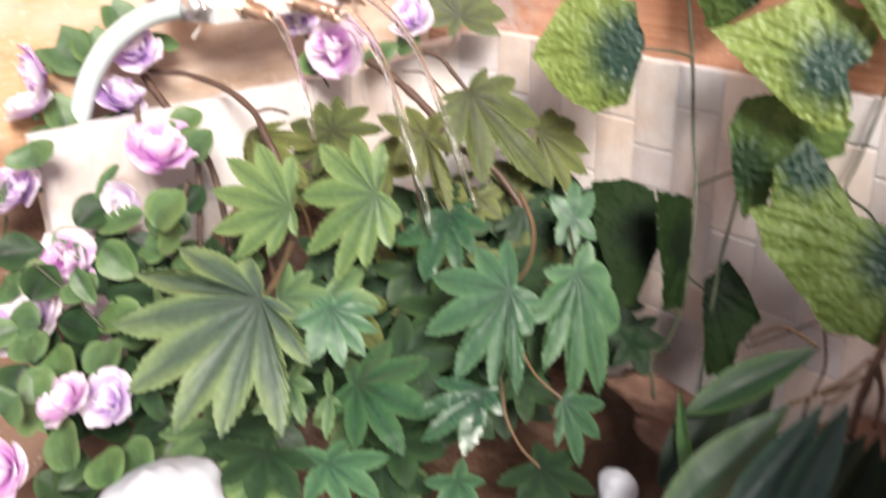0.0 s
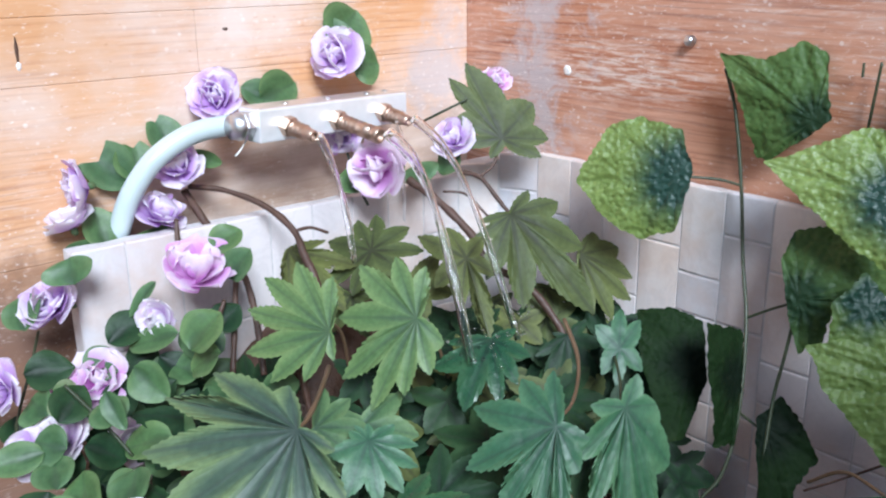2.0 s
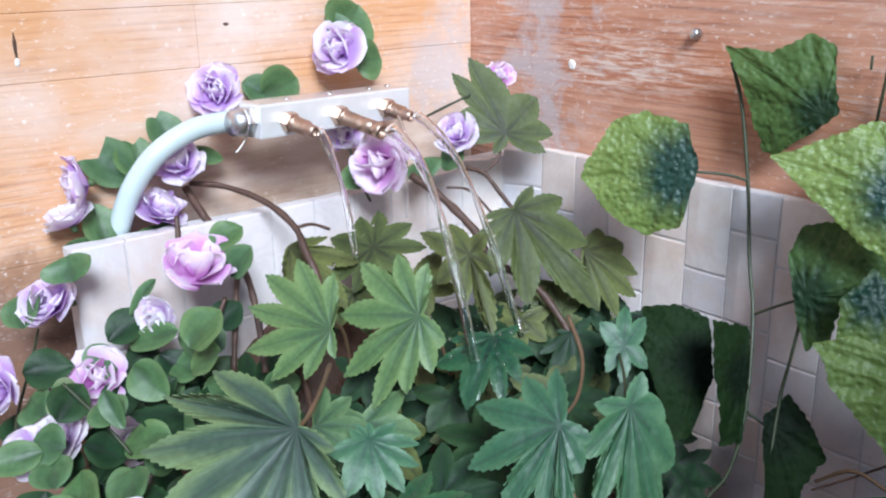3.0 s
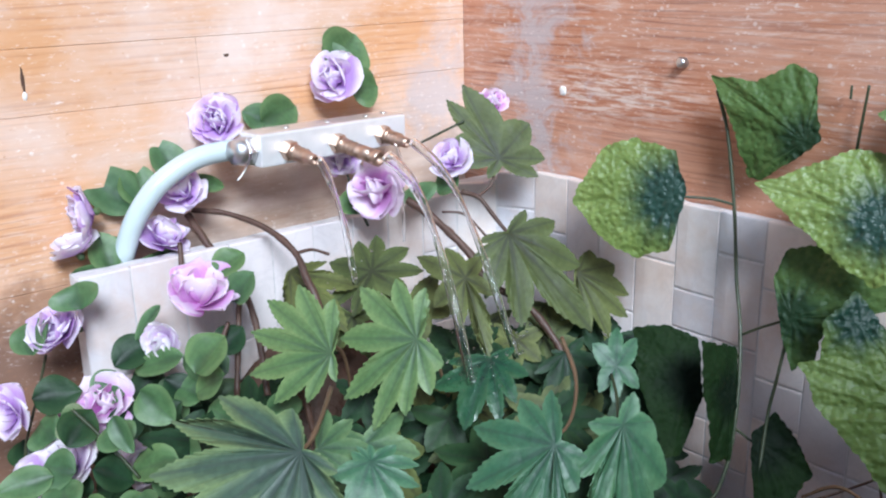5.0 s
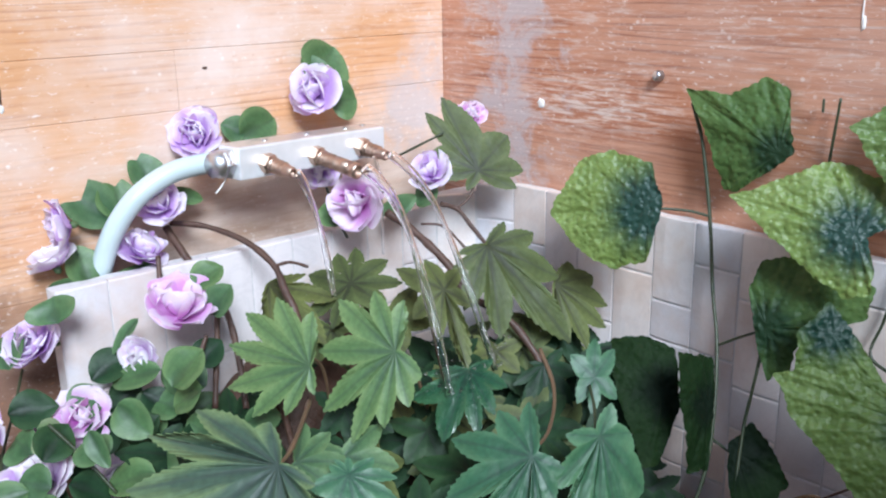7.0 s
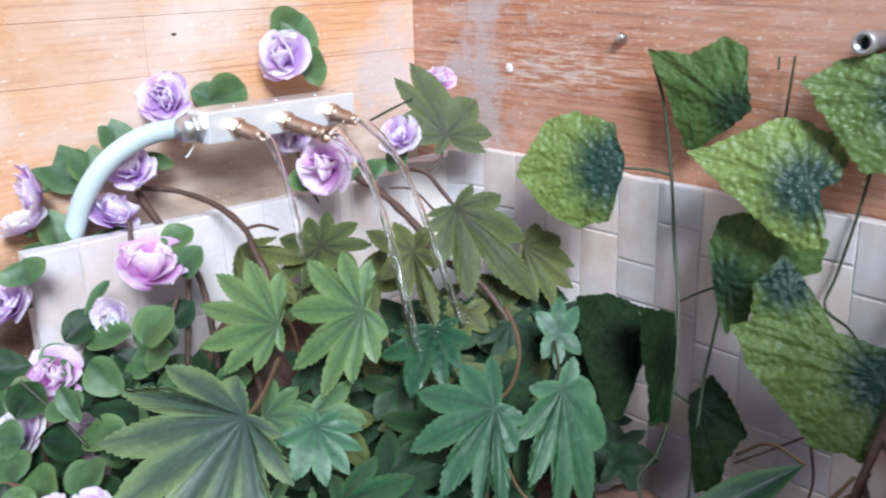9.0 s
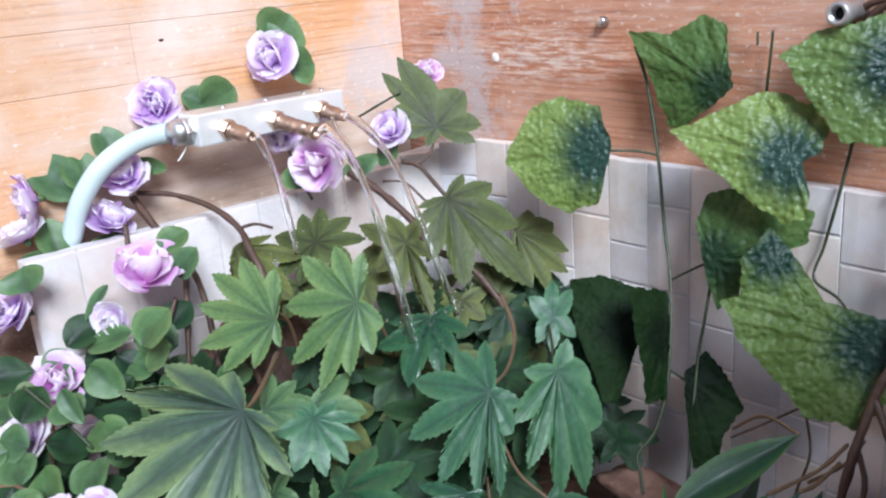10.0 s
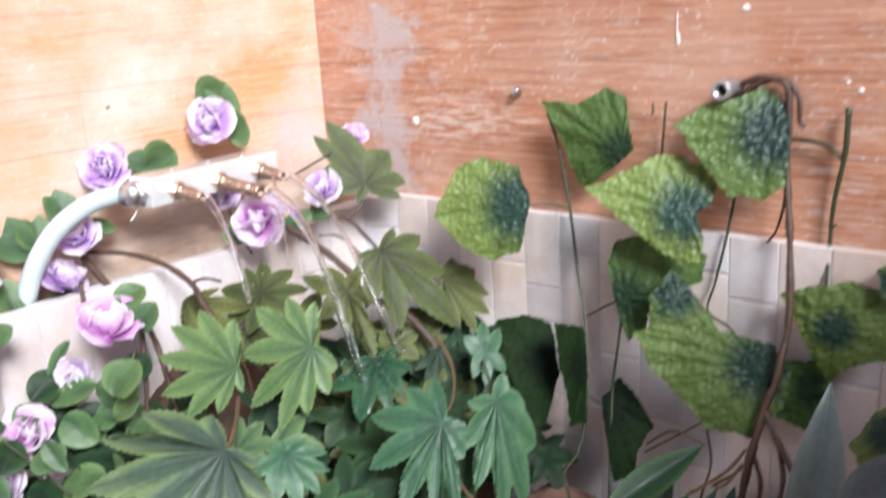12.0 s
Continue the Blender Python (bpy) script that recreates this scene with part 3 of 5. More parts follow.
def flower(parent, place, facing, radius, tone, seed, label=""):
    """A double blossom: a green cup, an open skirt of wide petals and a round heart of petals that close over it."""
    rnd = random.Random(seed)
    bm = bmesh.new()
    bmesh.ops.create_icosphere(bm, subdivisions=2, radius=radius * 0.16)
    for v in bm.verts:
        v.co.z = v.co.z * 1.3 - radius * 0.12
    cup = part("flower", bm, LEAF["pale"], parent, label)
    turn = Vector(facing).normalized().to_track_quat("Z", "Y").to_matrix().to_4x4()
    lean = pose(0, 0, 0, rnd.uniform(-25, 25), rnd.uniform(-25, 25), rnd.uniform(0, 360))
    cup.matrix_basis = Matrix.Translation(local(parent, place)) @ turn @ lean
    for n, size, rise, closed in ((5, 1.16, 8, False), (4, 1.04, 26, False), (4, 0.92, 36, True), (3, 0.72, 46, True)):
        start = rnd.uniform(0, 360)
        for k in range(n):
            ob = new("petal", rnd.choice(PETALS[tone, closed]))
            ob.parent = cup
            s = radius * size * rnd.uniform(0.86, 1.1)
            yaw = start + 360 * (k + rnd.uniform(-0.22, 0.22)) / n
            ob.matrix_basis = pose(0, 0, 0, 0, 0, yaw) @ pose(radius * 0.02, 0, 0, rnd.uniform(-14, 14), -rise + rnd.uniform(-14, 12), 0) @ Matrix.Diagonal((s, s * rnd.uniform(0.95, 1.15), s, 1))
    return cup


# ---------------------------------------------------------------- setting
def build_setting():
    bm = bmesh.new()
    n = 40
    grid = [[bm.verts.new(((i / n - 0.5) * 400 if i in (0, n) else (i / n - 0.5) * 3, (j / n - 0.5) * 400 if j in (0, n) else (j / n - 0.5) * 3, 0)) for j in range(n + 1)] for i in range(n + 1)]
    for i in range(n):
        for j in range(n):
            bm.faces.new((grid[i][j], grid[i + 1][j], grid[i + 1][j + 1], grid[i][j + 1]))
    for v in bm.verts:
        v.co.z = 0.002 * noise.noise(v.co * 9)
    g = new("ground", mesh_of("ground", bm, PAVING))
    tagged(g, "unseen floor in front of the wooden corner, dark to lower bounce light", "ground", kind="structure")
    bm = bmesh.new()
    n = 50
    grid = [[bm.verts.new((-0.5 + 0.49 * i / n, -0.56 + 0.52 * j / n, 0)) for j in range(n + 1)] for i in range(n + 1)]
    for i in range(n):
        for j in range(n):
            bm.faces.new((grid[i][j], grid[i + 1][j], grid[i + 1][j + 1], grid[i][j + 1]))
    for v in bm.verts:
        v.co.z = 0.075 + 0.185 * math.exp(-((v.co.x + 0.19) / 0.16) ** 2 - ((v.co.y + 0.05) / 0.085) ** 2) + 0.018 * noise.noise(v.co * 14) + 0.006 * noise.noise(v.co * 60)
    tagged(new("clay_bed", mesh_of("clay_bed", bm, SOIL)), "dark brown wet clay bed under the plants", "ground", kind="structure")

    w = tagged(new("wall_north", mesh_of("wall_north", box((-1.4, 0.021, -0.05), (0.04, 0.045, 1.0)), WOOD_ORANGE)), "orange varnished pine wall of glued lamellas, splashed and worn", "wall", kind="structure")
    rnd = random.Random(5)
    heights = (0.005, 0.16, 0.31, 0.425, 0.467, 0.58, 0.72, 0.95)
    for z, top in zip(heights, heights[1:]):
        cuts = [-1.4, rnd.uniform(-1.1, -0.8), (-0.2505 if z == 0.425 else rnd.uniform(-0.75, -0.5)), -0.0005]
        for a, b in zip(cuts, cuts[1:]):
            d = rnd.uniform(-0.00015, 0.00015)
            p = part("plank", box((a + 0.0001, d, z + 0.0001), (b - 0.0001, 0.02, top - 0.0001), 0.00035, 1), WOOD_ORANGE, w, smooth=False)
    e = tagged(new("wall_east", mesh_of("wall_east", box((0, -1.5, -0.05), (0.024, 0.02, 1.0), 0.001, 1), WOOD_RED, False)), "red-brown varnished wooden wall, scuffed with grey putty patches", "wall", kind="structure")
    # unseen panel, added to keep the sun off the lower right of the bed
    s = tagged(new("wall_south", mesh_of("wall_south", box((-0.45, -0.804, -0.05), (-0.0005, -0.78, 0.57), 0.001, 1), WOOD_RED, False)), "unseen wooden panel added in the south to shade the lower plants", "wall", kind="structure")
    return w, e


WALL_N, WALL_E = build_setting()

# plan line of the tiled lining: along the north wall, round the corner, along the east wall
NORTH_Y, EAST_X, FILLET = -0.045, -0.012, 0.058
ARC = FILLET * math.pi / 2
RUN_N = 0.367 - 0.07  # straight length beside the north wall


def lining(s):
    """Place and inward normal at s metres along the tiled face from its free end."""
    if s < RUN_N:
        return Vector((-0.367 + s, NORTH_Y, 0)), Vector((0, -1, 0))
    s -= RUN_N
    cx, cy = EAST_X - FILLET, NORTH_Y - FILLET
    if s < ARC:
        a = math.pi / 2 - s / FILLET
        n = Vector((math.cos(a), math.sin(a), 0))
        return Vector((cx, cy, 0)) + n * FILLET, -n
    return Vector((EAST_X, cy - (s - ARC), 0)), Vector((-1, 0, 0))


def rim_height(s):
    t = max(0.0, min(1.0, (s - RUN_N + 0.02) / (ARC + 0.03)))
    return 0.328 + 0.0215 * t * t * (3 - 2 * t)


def build_lining():
    """The bed behind the tiles: one curved slab, its face 1.5 mm behind the tiles."""
    bm = bmesh.new()
    rows = []
    total, n = RUN_N + ARC + 0.75, 140
    for i in range(n + 1):
        s = total * i / n
        p, nn = lining(s)
        top = rim_height(s) - 0.002
        depth = 0.016 if s < RUN_N * 0.9 else 0.03 if s < RUN_N + ARC * 1.3 else 0.0115
        back = p - nn * min(depth, 0.0115 if s > RUN_N + ARC else depth)
        f = p - nn * 0.0006
        rows.append([bm.verts.new((f.x, f.y, 0.03)), bm.verts.new((f.x, f.y, top)), bm.verts.new((back.x, back.y, top + 0.001 * noise.noise(p * 60))), bm.verts.new((back.x, back.y, 0.03))])
    for a, b in zip(rows, rows[1:]):
        for k in range(4):
            bm.faces.new((a[k], b[k], b[(k + 1) % 4], a[(k + 1) % 4]))
    bm.faces.new(rows[0][::-1])
    bm.faces.new(rows[-1])
    bmesh.ops.recalc_face_normals(bm, faces=bm.faces[:])
    ob = new("tiled_lining", mesh_of("tiled_lining", bm, GROUT, False))
    return tagged(ob, "pale grouted marble mosaic lining round the wooden corner", "tiled wall", kind="structure")


LINING = build_lining()


# ---------------------------------------------------------------- water manifold
MANIFOLD_AT = along_x((-0.242, -0.065, 0.382), (0.993, 0.117, -0.022))  # x along the block, y into the wall, z up, from its lower front corner
MANIFOLD_LENGTH = 0.137
PORTS = ((0.0218, 0.0105), (0.0656, 0.0100), (0.1105, 0.0108))


def barb(parent, m, long):
    """Brass hose barb: hexagon, collar, three ridges; the long one carries a sleeve."""
    hexa = part("hexagon", turned([(0, 0.0062), (0.0008, 0.0072), (0.0068, 0.0072), (0.0076, 0.0062)], 6, m), BRASS, parent, smooth=False)
    x = 0.0076
    prof = [(x, 0.0056), (x + 0.003, 0.0056), (x + 0.0032, 0.0048)]
    x += 0.0032
    for k in range(3):
        prof += [(x, 0.0042), (x + 0.0006, 0.0056), (x + 0.0036, 0.0043)]
        x += 0.0042
    if long:
        prof += [(x, 0.0042), (x + 0.001, 0.0054), (x + 0.013, 0.0054), (x + 0.0135, 0.0046), (x + 0.0145, 0.0046), (x + 0.015, 0.0057), (x + 0.0215, 0.0057), (x + 0.022, 0.005), (x + 0.022, 0.0036), (x + 0.017, 0.0034)]
    else:
        prof += [(x, 0.0042), (x + 0.005, 0.0039), (x + 0.0054, 0.0034), (x + 0.0054, 0.0026), (x + 0.002, 0.0024)]
    part("barb", turned(prof, 28, m), BRASS, parent)


def build_manifold():
    base = MANIFOLD_AT.translation
    t = thing("water_manifold", base, "aluminium water manifold block with three brass nozzles and a grey hose", "manifold")
    m = Matrix.Translation(-base) @ MANIFOLD_AT
    bm = box((0, 0, 0), (MANIFOLD_LENGTH, 0.024, 0.0225), 0.0012, 2)
    bm.transform(m)
    part("block", bm, ALUMINIUM, t, "brushed aluminium block", smooth=False)
    bm = box((0.0006, 0.0012, 0.0223), (MANIFOLD_LENGTH - 0.0006, 0.0236, 0.0232), 0.0003, 1)
    bm.transform(m)
    part("top_plate", bm, POLISHED, t, "polished top face that mirrors the wood", smooth=False)
    for x, y in ((0.03, 0.011), (0.068, 0.011), (0.106, 0.011), (0.127, 0.014)):
        bm = bmesh.new()
        bmesh.ops.create_uvsphere(bm, u_segments=14, v_segments=8, radius=0.0026)
        for v in bm.verts:
            v.co.z *= 0.5
        bm.transform(m @ Matrix.Translation((x, y, 0.0232)))
        part("screw", bm, STEEL, t)
    # screws of the right end and the elbow of the inlet
    bm = turned([(0, 0.009), (0.0012, 0.0105), (0.006, 0.0105), (0.0072, 0.009)], 6, m @ pose(-0.0072, 0.012, 0.0112))
    part("inlet_nut", bm, STEEL, t, "nickel-plated inlet nut", smooth=False)
    bm = turned([(0, 0.0082), (0.004, 0.0088), (0.005, 0.0095), (0.007, 0.0095), (0.0078, 0.0086)], 24, m @ pose(-0.0145, 0.012, 0.0112))
    part("hose_clamp", bm, STEEL, t, "steel hose clamp")
    for k, (x, z) in enumerate(PORTS):
        d = m @ pose(x, 0.001, z) @ pose(0, 0, 0, 0, 10, -86)
        barb(t, d, k == 1)
    return t


MANIFOLD = build_manifold()

hose = new("supply_hose", mesh_of("supply_hose", tube([(-0.2384, -0.0387, 0.391), (-0.2522, -0.0362, 0.3918), (-0.2767, -0.0343, 0.3887), (-0.3009, -0.0313, 0.3757), (-0.3175, -0.0258, 0.3542), (-0.3263, -0.0188, 0.3288), (-0.3298, -0.0132, 0.3079)], 0.0072, 20, 0.0, 10), HOSE))
tagged(hose, "grey-white plastic hose bending down behind the flowers", "hose")


def water_jet(points, radii):
    """A falling stream: a rope of clear water, a little twisted, thinning on its way."""
    path = catmull(points, 10)
    bm = bmesh.new()
    n, sides, rings = len(path), 12, []
    for i, p in enumerate(path):
        d = (path[min(i + 1, n - 1)] - path[max(i - 1, 0)]).normalized()
        side = d.cross(Vector((0.2, 0.9, 0.1))).normalized()
        top = side.cross(d)
        s = i / (n - 1)
        r = radii[0] + (radii[1] - radii[0]) * s
        ring = []
        for k in range(sides):
            a = 2 * math.pi * k / sides
            rr = r * (1 + 0.32 * math.cos(2 * a + 9 * s) + 0.3 * noise.noise(Vector((3 * math.cos(a), 3 * math.sin(a), s * 14))))
            ring.append(bm.verts.new(p + (side * math.cos(a) + top * math.sin(a)) * rr))
        rings.append(ring)
    for a, b in zip(rings, rings[1:]):
        for k in range(sides):
            bm.faces.new((a[k], a[(k + 1) % sides], b[(k + 1) % sides], b[k]))
    bm.faces.new(rings[0][::-1])
    bm.faces.new(rings[-1])
    ob = new("water_jet", mesh_of("water_jet", bm, WATER))
    return tagged(ob, "thin clear stream of water falling from a brass nozzle", "water jet", "water jets of the manifold")


water_jet([(-0.2116, -0.0885, 0.3882), (-0.2126, -0.1038, 0.3731), (-0.2141, -0.1171, 0.3536), (-0.217, -0.1282, 0.3338), (-0.2203, -0.1384, 0.3118)], (0.0023, 0.0017))
water_jet([(-0.1759, -0.1184, 0.3889), (-0.1734, -0.1407, 0.3748), (-0.1747, -0.1608, 0.3534), (-0.1782, -0.1782, 0.3289), (-0.1833, -0.1974, 0.2963), (-0.1901, -0.2186, 0.2591)], (0.0034, 0.0023))
water_jet([(-0.1488, -0.1121, 0.3942), (-0.1458, -0.1361, 0.3807), (-0.1454, -0.1589, 0.3594), (-0.1474, -0.1797, 0.3323), (-0.1493, -0.1999, 0.2999), (-0.1522, -0.22, 0.2647)], (0.0026, 0.0018))
water_jet([(-0.1452, -0.0879, 0.3889), (-0.1452, -0.0939, 0.3751), (-0.148, -0.0987, 0.3595), (-0.1518, -0.1033, 0.3399), (-0.1559, -0.1082, 0.3213)], (0.0009, 0.0007))


def splashes(places, seed):
    """Drops that fly up where the streams strike the leaves."""
    rnd = random.Random(seed)
    bm = bmesh.new()
    for place, n in places:
        for k in range(n):
            r = rnd.uniform(0.0004, 0.0013)
            p = Vector(place) + Vector((rnd.gauss(0, 0.011), rnd.gauss(0, 0.011), abs(rnd.gauss(0, 0.009))))
            bmesh.ops.create_icosphere(bm, subdivisions=2, radius=r, matrix=Matrix.Translation(p))
    ob = new("water_drops", mesh_of("water_drops", bm, WATER))
    return tagged(ob, "clear drops splashing off the wet leaves", "water drops", kind="stuff")


splashes((((-0.1913, -0.22, 0.2599), 26), ((-0.1535, -0.2214, 0.2655), 16), ((-0.2214, -0.14, 0.3124), 10)), 4)


# ---------------------------------------------------------------- the fatsia bush under the jets
FATSIA = thing("artificial_fatsia", (-0.17, -0.16, 0.06), "artificial fatsia bush with wet toothed green leaves under the water jets", "artificial plant")
fatsia_leaf(FATSIA, (-0.2627, -0.1708, 0.2857), (-0.51, 0.86, 0.02), (-0.68, -0.42, 0.6), ((-78, 36, 31), (-50, 54, 43), (-28, 63, 40), (-7, 62, 34), (20, 58, 35), (47, 48, 26), (73, 33, 12), (113, 18, 0)), "green")
fatsia_leaf(FATSIA, (-0.2166, -0.1971, 0.2897), (-0.68, 0.43, -0.6), (-0.73, -0.4, 0.55), ((-133, 34, 27), (-104, 44, 32), (-78, 56, 33), (-40, 54, 26), (-1, 61, 34), (26, 62, 42), (45, 47, 28), (68, 35, 25), (103, 23, 0)), "green")
fatsia_leaf(FATSIA, (-0.3274, -0.2386, 0.2712), (-0.9, 0.22, -0.38), (-0.44, -0.46, 0.77), ((-109, 26, 27), (-70, 61, 43), (-51, 78, 46), (-29, 82, 58), (0, 83, 58), (24, 81, 61), (42, 75, 47), (66, 74, 32), (92, 47, 22), (116, 23, 0)), "dusk", "green leaf with a grey-green heart and pale rim")
fatsia_leaf(FATSIA, (-0.2041, -0.3028, 0.2555), (-0.54, -0.33, -0.78), (-0.65, -0.43, 0.63), ((-168, 32, 22), (-135, 34, 25), (-95, 49, 31), (-57, 56, 29), (-25, 60, 37), (-1, 61, 36), (11, 59, 28), (35, 27, 18), (78, 19, 0)), "teal")
fatsia_leaf(FATSIA, (-0.1497, -0.3066, 0.2498), (-0.14, -0.45, -0.88), (-0.29, -0.84, 0.47), ((-104, 22, 18), (-56, 42, 34), (-33, 62, 46), (-13, 79, 60), (0, 76, 45), (29, 43, 25), (84, 20, 15), (142, 22, 0)), "teal")
fatsia_leaf(FATSIA, (-0.2887, -0.2454, 0.2537), (-0.38, -0.65, -0.66), (-0.33, -0.57, 0.76), ((-127, 12, 10), (-76, 22, 19), (-26, 32, 24), (5, 34, 24), (29, 33, 22), (58, 30, 17), (81, 27, 14), (118, 17, 6), (176, 10, 7), (-144, 12, 0)), "teal")
fatsia_leaf(FATSIA, (-0.2363, -0.3146, 0.2084), (-0.88, 0.24, -0.41), (-0.47, -0.42, 0.78), ((-51, 30), (-19, 41), (0, 45), (35, 38), (90, 17), (151, 9)), "wet")
fatsia_leaf(FATSIA, (-0.192, -0.3345, 0.1912), (-0.14, -0.55, -0.83), (-0.29, -0.78, 0.56), ((-47, 12), (-28, 27), (0, 40), (32, 33), (70, 29), (127, 11)), "teal")
fatsia_leaf(FATSIA, (-0.0973, -0.1563, 0.3259), (0.33, -0.69, -0.64), (-0.35, -0.72, 0.6), ((-118, 24, 18), (-98, 36, 25), (-66, 52, 38), (-38, 68, 42), (-3, 92, 50), (24, 58, 32), (64, 38, 18), (100, 24)), "olive")
fatsia_leaf(FATSIA, (-0.0558, -0.1854, 0.2934), (0.18, -0.67, -0.72), (-0.23, -0.74, 0.63), ((-26, 46, 36), (-10, 53, 40), (17, 50, 36), (38, 45, 31), (71, 34, 23), (113, 23, 0)), "olive")
fatsia_leaf(FATSIA, (-0.1852, -0.1074, 0.3055), (-0.88, 0.09, -0.46), (-0.45, -0.39, 0.8), ((-135, 35), (-112, 33), (-64, 34), (0, 39), (28, 37), (99, 34), (136, 37), (175, 33)), "olive")
fatsia_leaf(FATSIA, (-0.1436, -0.1604, 0.3037), (-0.27, -0.7, -0.66), (-0.44, -0.52, 0.73), ((-167, 29), (-135, 39), (-61, 30), (-21, 38), (0, 61), (43, 24), (132, 22)), "olive")
fatsia_leaf(FATSIA, (-0.0604, -0.1073, 0.3683), (-0.1, 0.5, 0.86), (-0.52, -0.77, 0.38), ((-138, 34, 27), (-113, 37, 29), (-65, 38, 32), (0, 66, 50), (16, 62, 36), (42, 38, 19), (75, 33, 11), (127, 18, 0)), "olive")
fatsia_leaf(FATSIA, (-0.1705, -0.2145, 0.2687), (-0.61, -0.51, -0.6), (-0.45, -0.39, 0.8), ((-86, 29, 20), (-60, 41, 31), (-14, 50, 30), (14, 44, 27), (33, 35, 20), (68, 28, 12), (124, 18, 0)), "wet")
fatsia_leaf(FATSIA, (-0.1092, -0.2678, 0.2624), (0.62, 0.26, 0.74), (-0.44, -0.66, 0.61), ((10, 27, 15), (61, 21, 10), (162, 21, 14), (-171, 24, 12), (-118, 20, 10), (-21, 25, 16)), "teal")
fatsia_leaf(FATSIA, (-0.0974, -0.2121, 0.2498), (-0.37, -0.43, -0.82), (-0.36, -0.75, 0.56), ((-100, 10), (-56, 26), (-28, 34), (0, 38), (36, 36), (79, 27), (129, 20)), "deep")
fatsia_leaf(FATSIA, (-0.2794, -0.2522, 0.2031), (-0.12, -0.93, -0.33), (-0.31, -0.28, 0.91), ((-77, 26), (-31, 41), (0, 52), (31, 49), (80, 46), (118, 38), (167, 22)), "wet")
fatsia_leaf(FATSIA, (-0.3013, -0.2127, 0.2524), (0.73, -0.68, 0.05), (-0.4, -0.37, 0.84), ((-114, 18), (-67, 25), (-36, 31), (0, 31), (46, 26), (85, 26)), "green")
fatsia_leaf(FATSIA, (-0.3183, -0.2434, 0.2185), (-0.61, -0.58, -0.54), (-0.4, -0.37, 0.84), ((-44, 27), (0, 29), (24, 28), (72, 16), (162, 19)), "green")
fatsia_leaf(FATSIA, (-0.2987, -0.2527, 0.2036), (-0.59, -0.6, -0.55), (-0.33, -0.44, 0.83), ((-170, 19), (-31, 16), (0, 25), (58, 8)), "green")
# lower and inner leaves, mostly in the deep tone with painted shade
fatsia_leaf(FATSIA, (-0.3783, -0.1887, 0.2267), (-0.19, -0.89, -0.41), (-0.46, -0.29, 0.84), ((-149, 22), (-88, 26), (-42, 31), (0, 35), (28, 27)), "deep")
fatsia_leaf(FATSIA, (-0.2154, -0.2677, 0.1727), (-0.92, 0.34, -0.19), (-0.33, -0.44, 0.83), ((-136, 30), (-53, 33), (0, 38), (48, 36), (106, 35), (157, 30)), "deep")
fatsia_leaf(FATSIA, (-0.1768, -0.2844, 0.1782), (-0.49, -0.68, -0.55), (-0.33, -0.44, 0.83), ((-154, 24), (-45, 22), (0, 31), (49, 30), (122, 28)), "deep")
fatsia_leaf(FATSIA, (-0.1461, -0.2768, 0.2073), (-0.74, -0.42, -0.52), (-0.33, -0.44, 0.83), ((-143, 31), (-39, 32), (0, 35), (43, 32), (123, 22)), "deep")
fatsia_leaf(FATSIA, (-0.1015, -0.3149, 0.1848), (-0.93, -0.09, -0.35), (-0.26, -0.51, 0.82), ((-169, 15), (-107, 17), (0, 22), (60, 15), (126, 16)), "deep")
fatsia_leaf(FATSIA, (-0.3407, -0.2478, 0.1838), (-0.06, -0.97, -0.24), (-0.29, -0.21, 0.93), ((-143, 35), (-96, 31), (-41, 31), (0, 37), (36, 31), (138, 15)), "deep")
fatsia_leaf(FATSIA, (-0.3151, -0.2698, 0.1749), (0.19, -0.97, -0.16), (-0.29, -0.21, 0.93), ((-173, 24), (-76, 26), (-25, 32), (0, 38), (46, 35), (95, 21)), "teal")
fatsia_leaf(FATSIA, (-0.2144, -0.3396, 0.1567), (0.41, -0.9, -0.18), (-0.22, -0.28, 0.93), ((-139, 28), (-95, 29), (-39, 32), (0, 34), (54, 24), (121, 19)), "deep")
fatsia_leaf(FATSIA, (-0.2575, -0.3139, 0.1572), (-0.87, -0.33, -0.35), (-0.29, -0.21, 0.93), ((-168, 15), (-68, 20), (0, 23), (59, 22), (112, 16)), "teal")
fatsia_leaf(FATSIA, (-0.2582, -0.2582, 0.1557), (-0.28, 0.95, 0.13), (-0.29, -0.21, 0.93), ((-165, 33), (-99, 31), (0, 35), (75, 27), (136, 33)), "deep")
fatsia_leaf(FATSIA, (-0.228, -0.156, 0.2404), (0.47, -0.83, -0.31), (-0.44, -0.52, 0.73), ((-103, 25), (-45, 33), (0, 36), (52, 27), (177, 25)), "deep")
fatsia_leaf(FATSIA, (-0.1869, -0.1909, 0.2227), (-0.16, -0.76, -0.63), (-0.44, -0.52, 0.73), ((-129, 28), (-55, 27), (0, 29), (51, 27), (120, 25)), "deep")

# leaves deeper in the bush; the deep tone has their shade in its colour
rnd = random.Random(21)
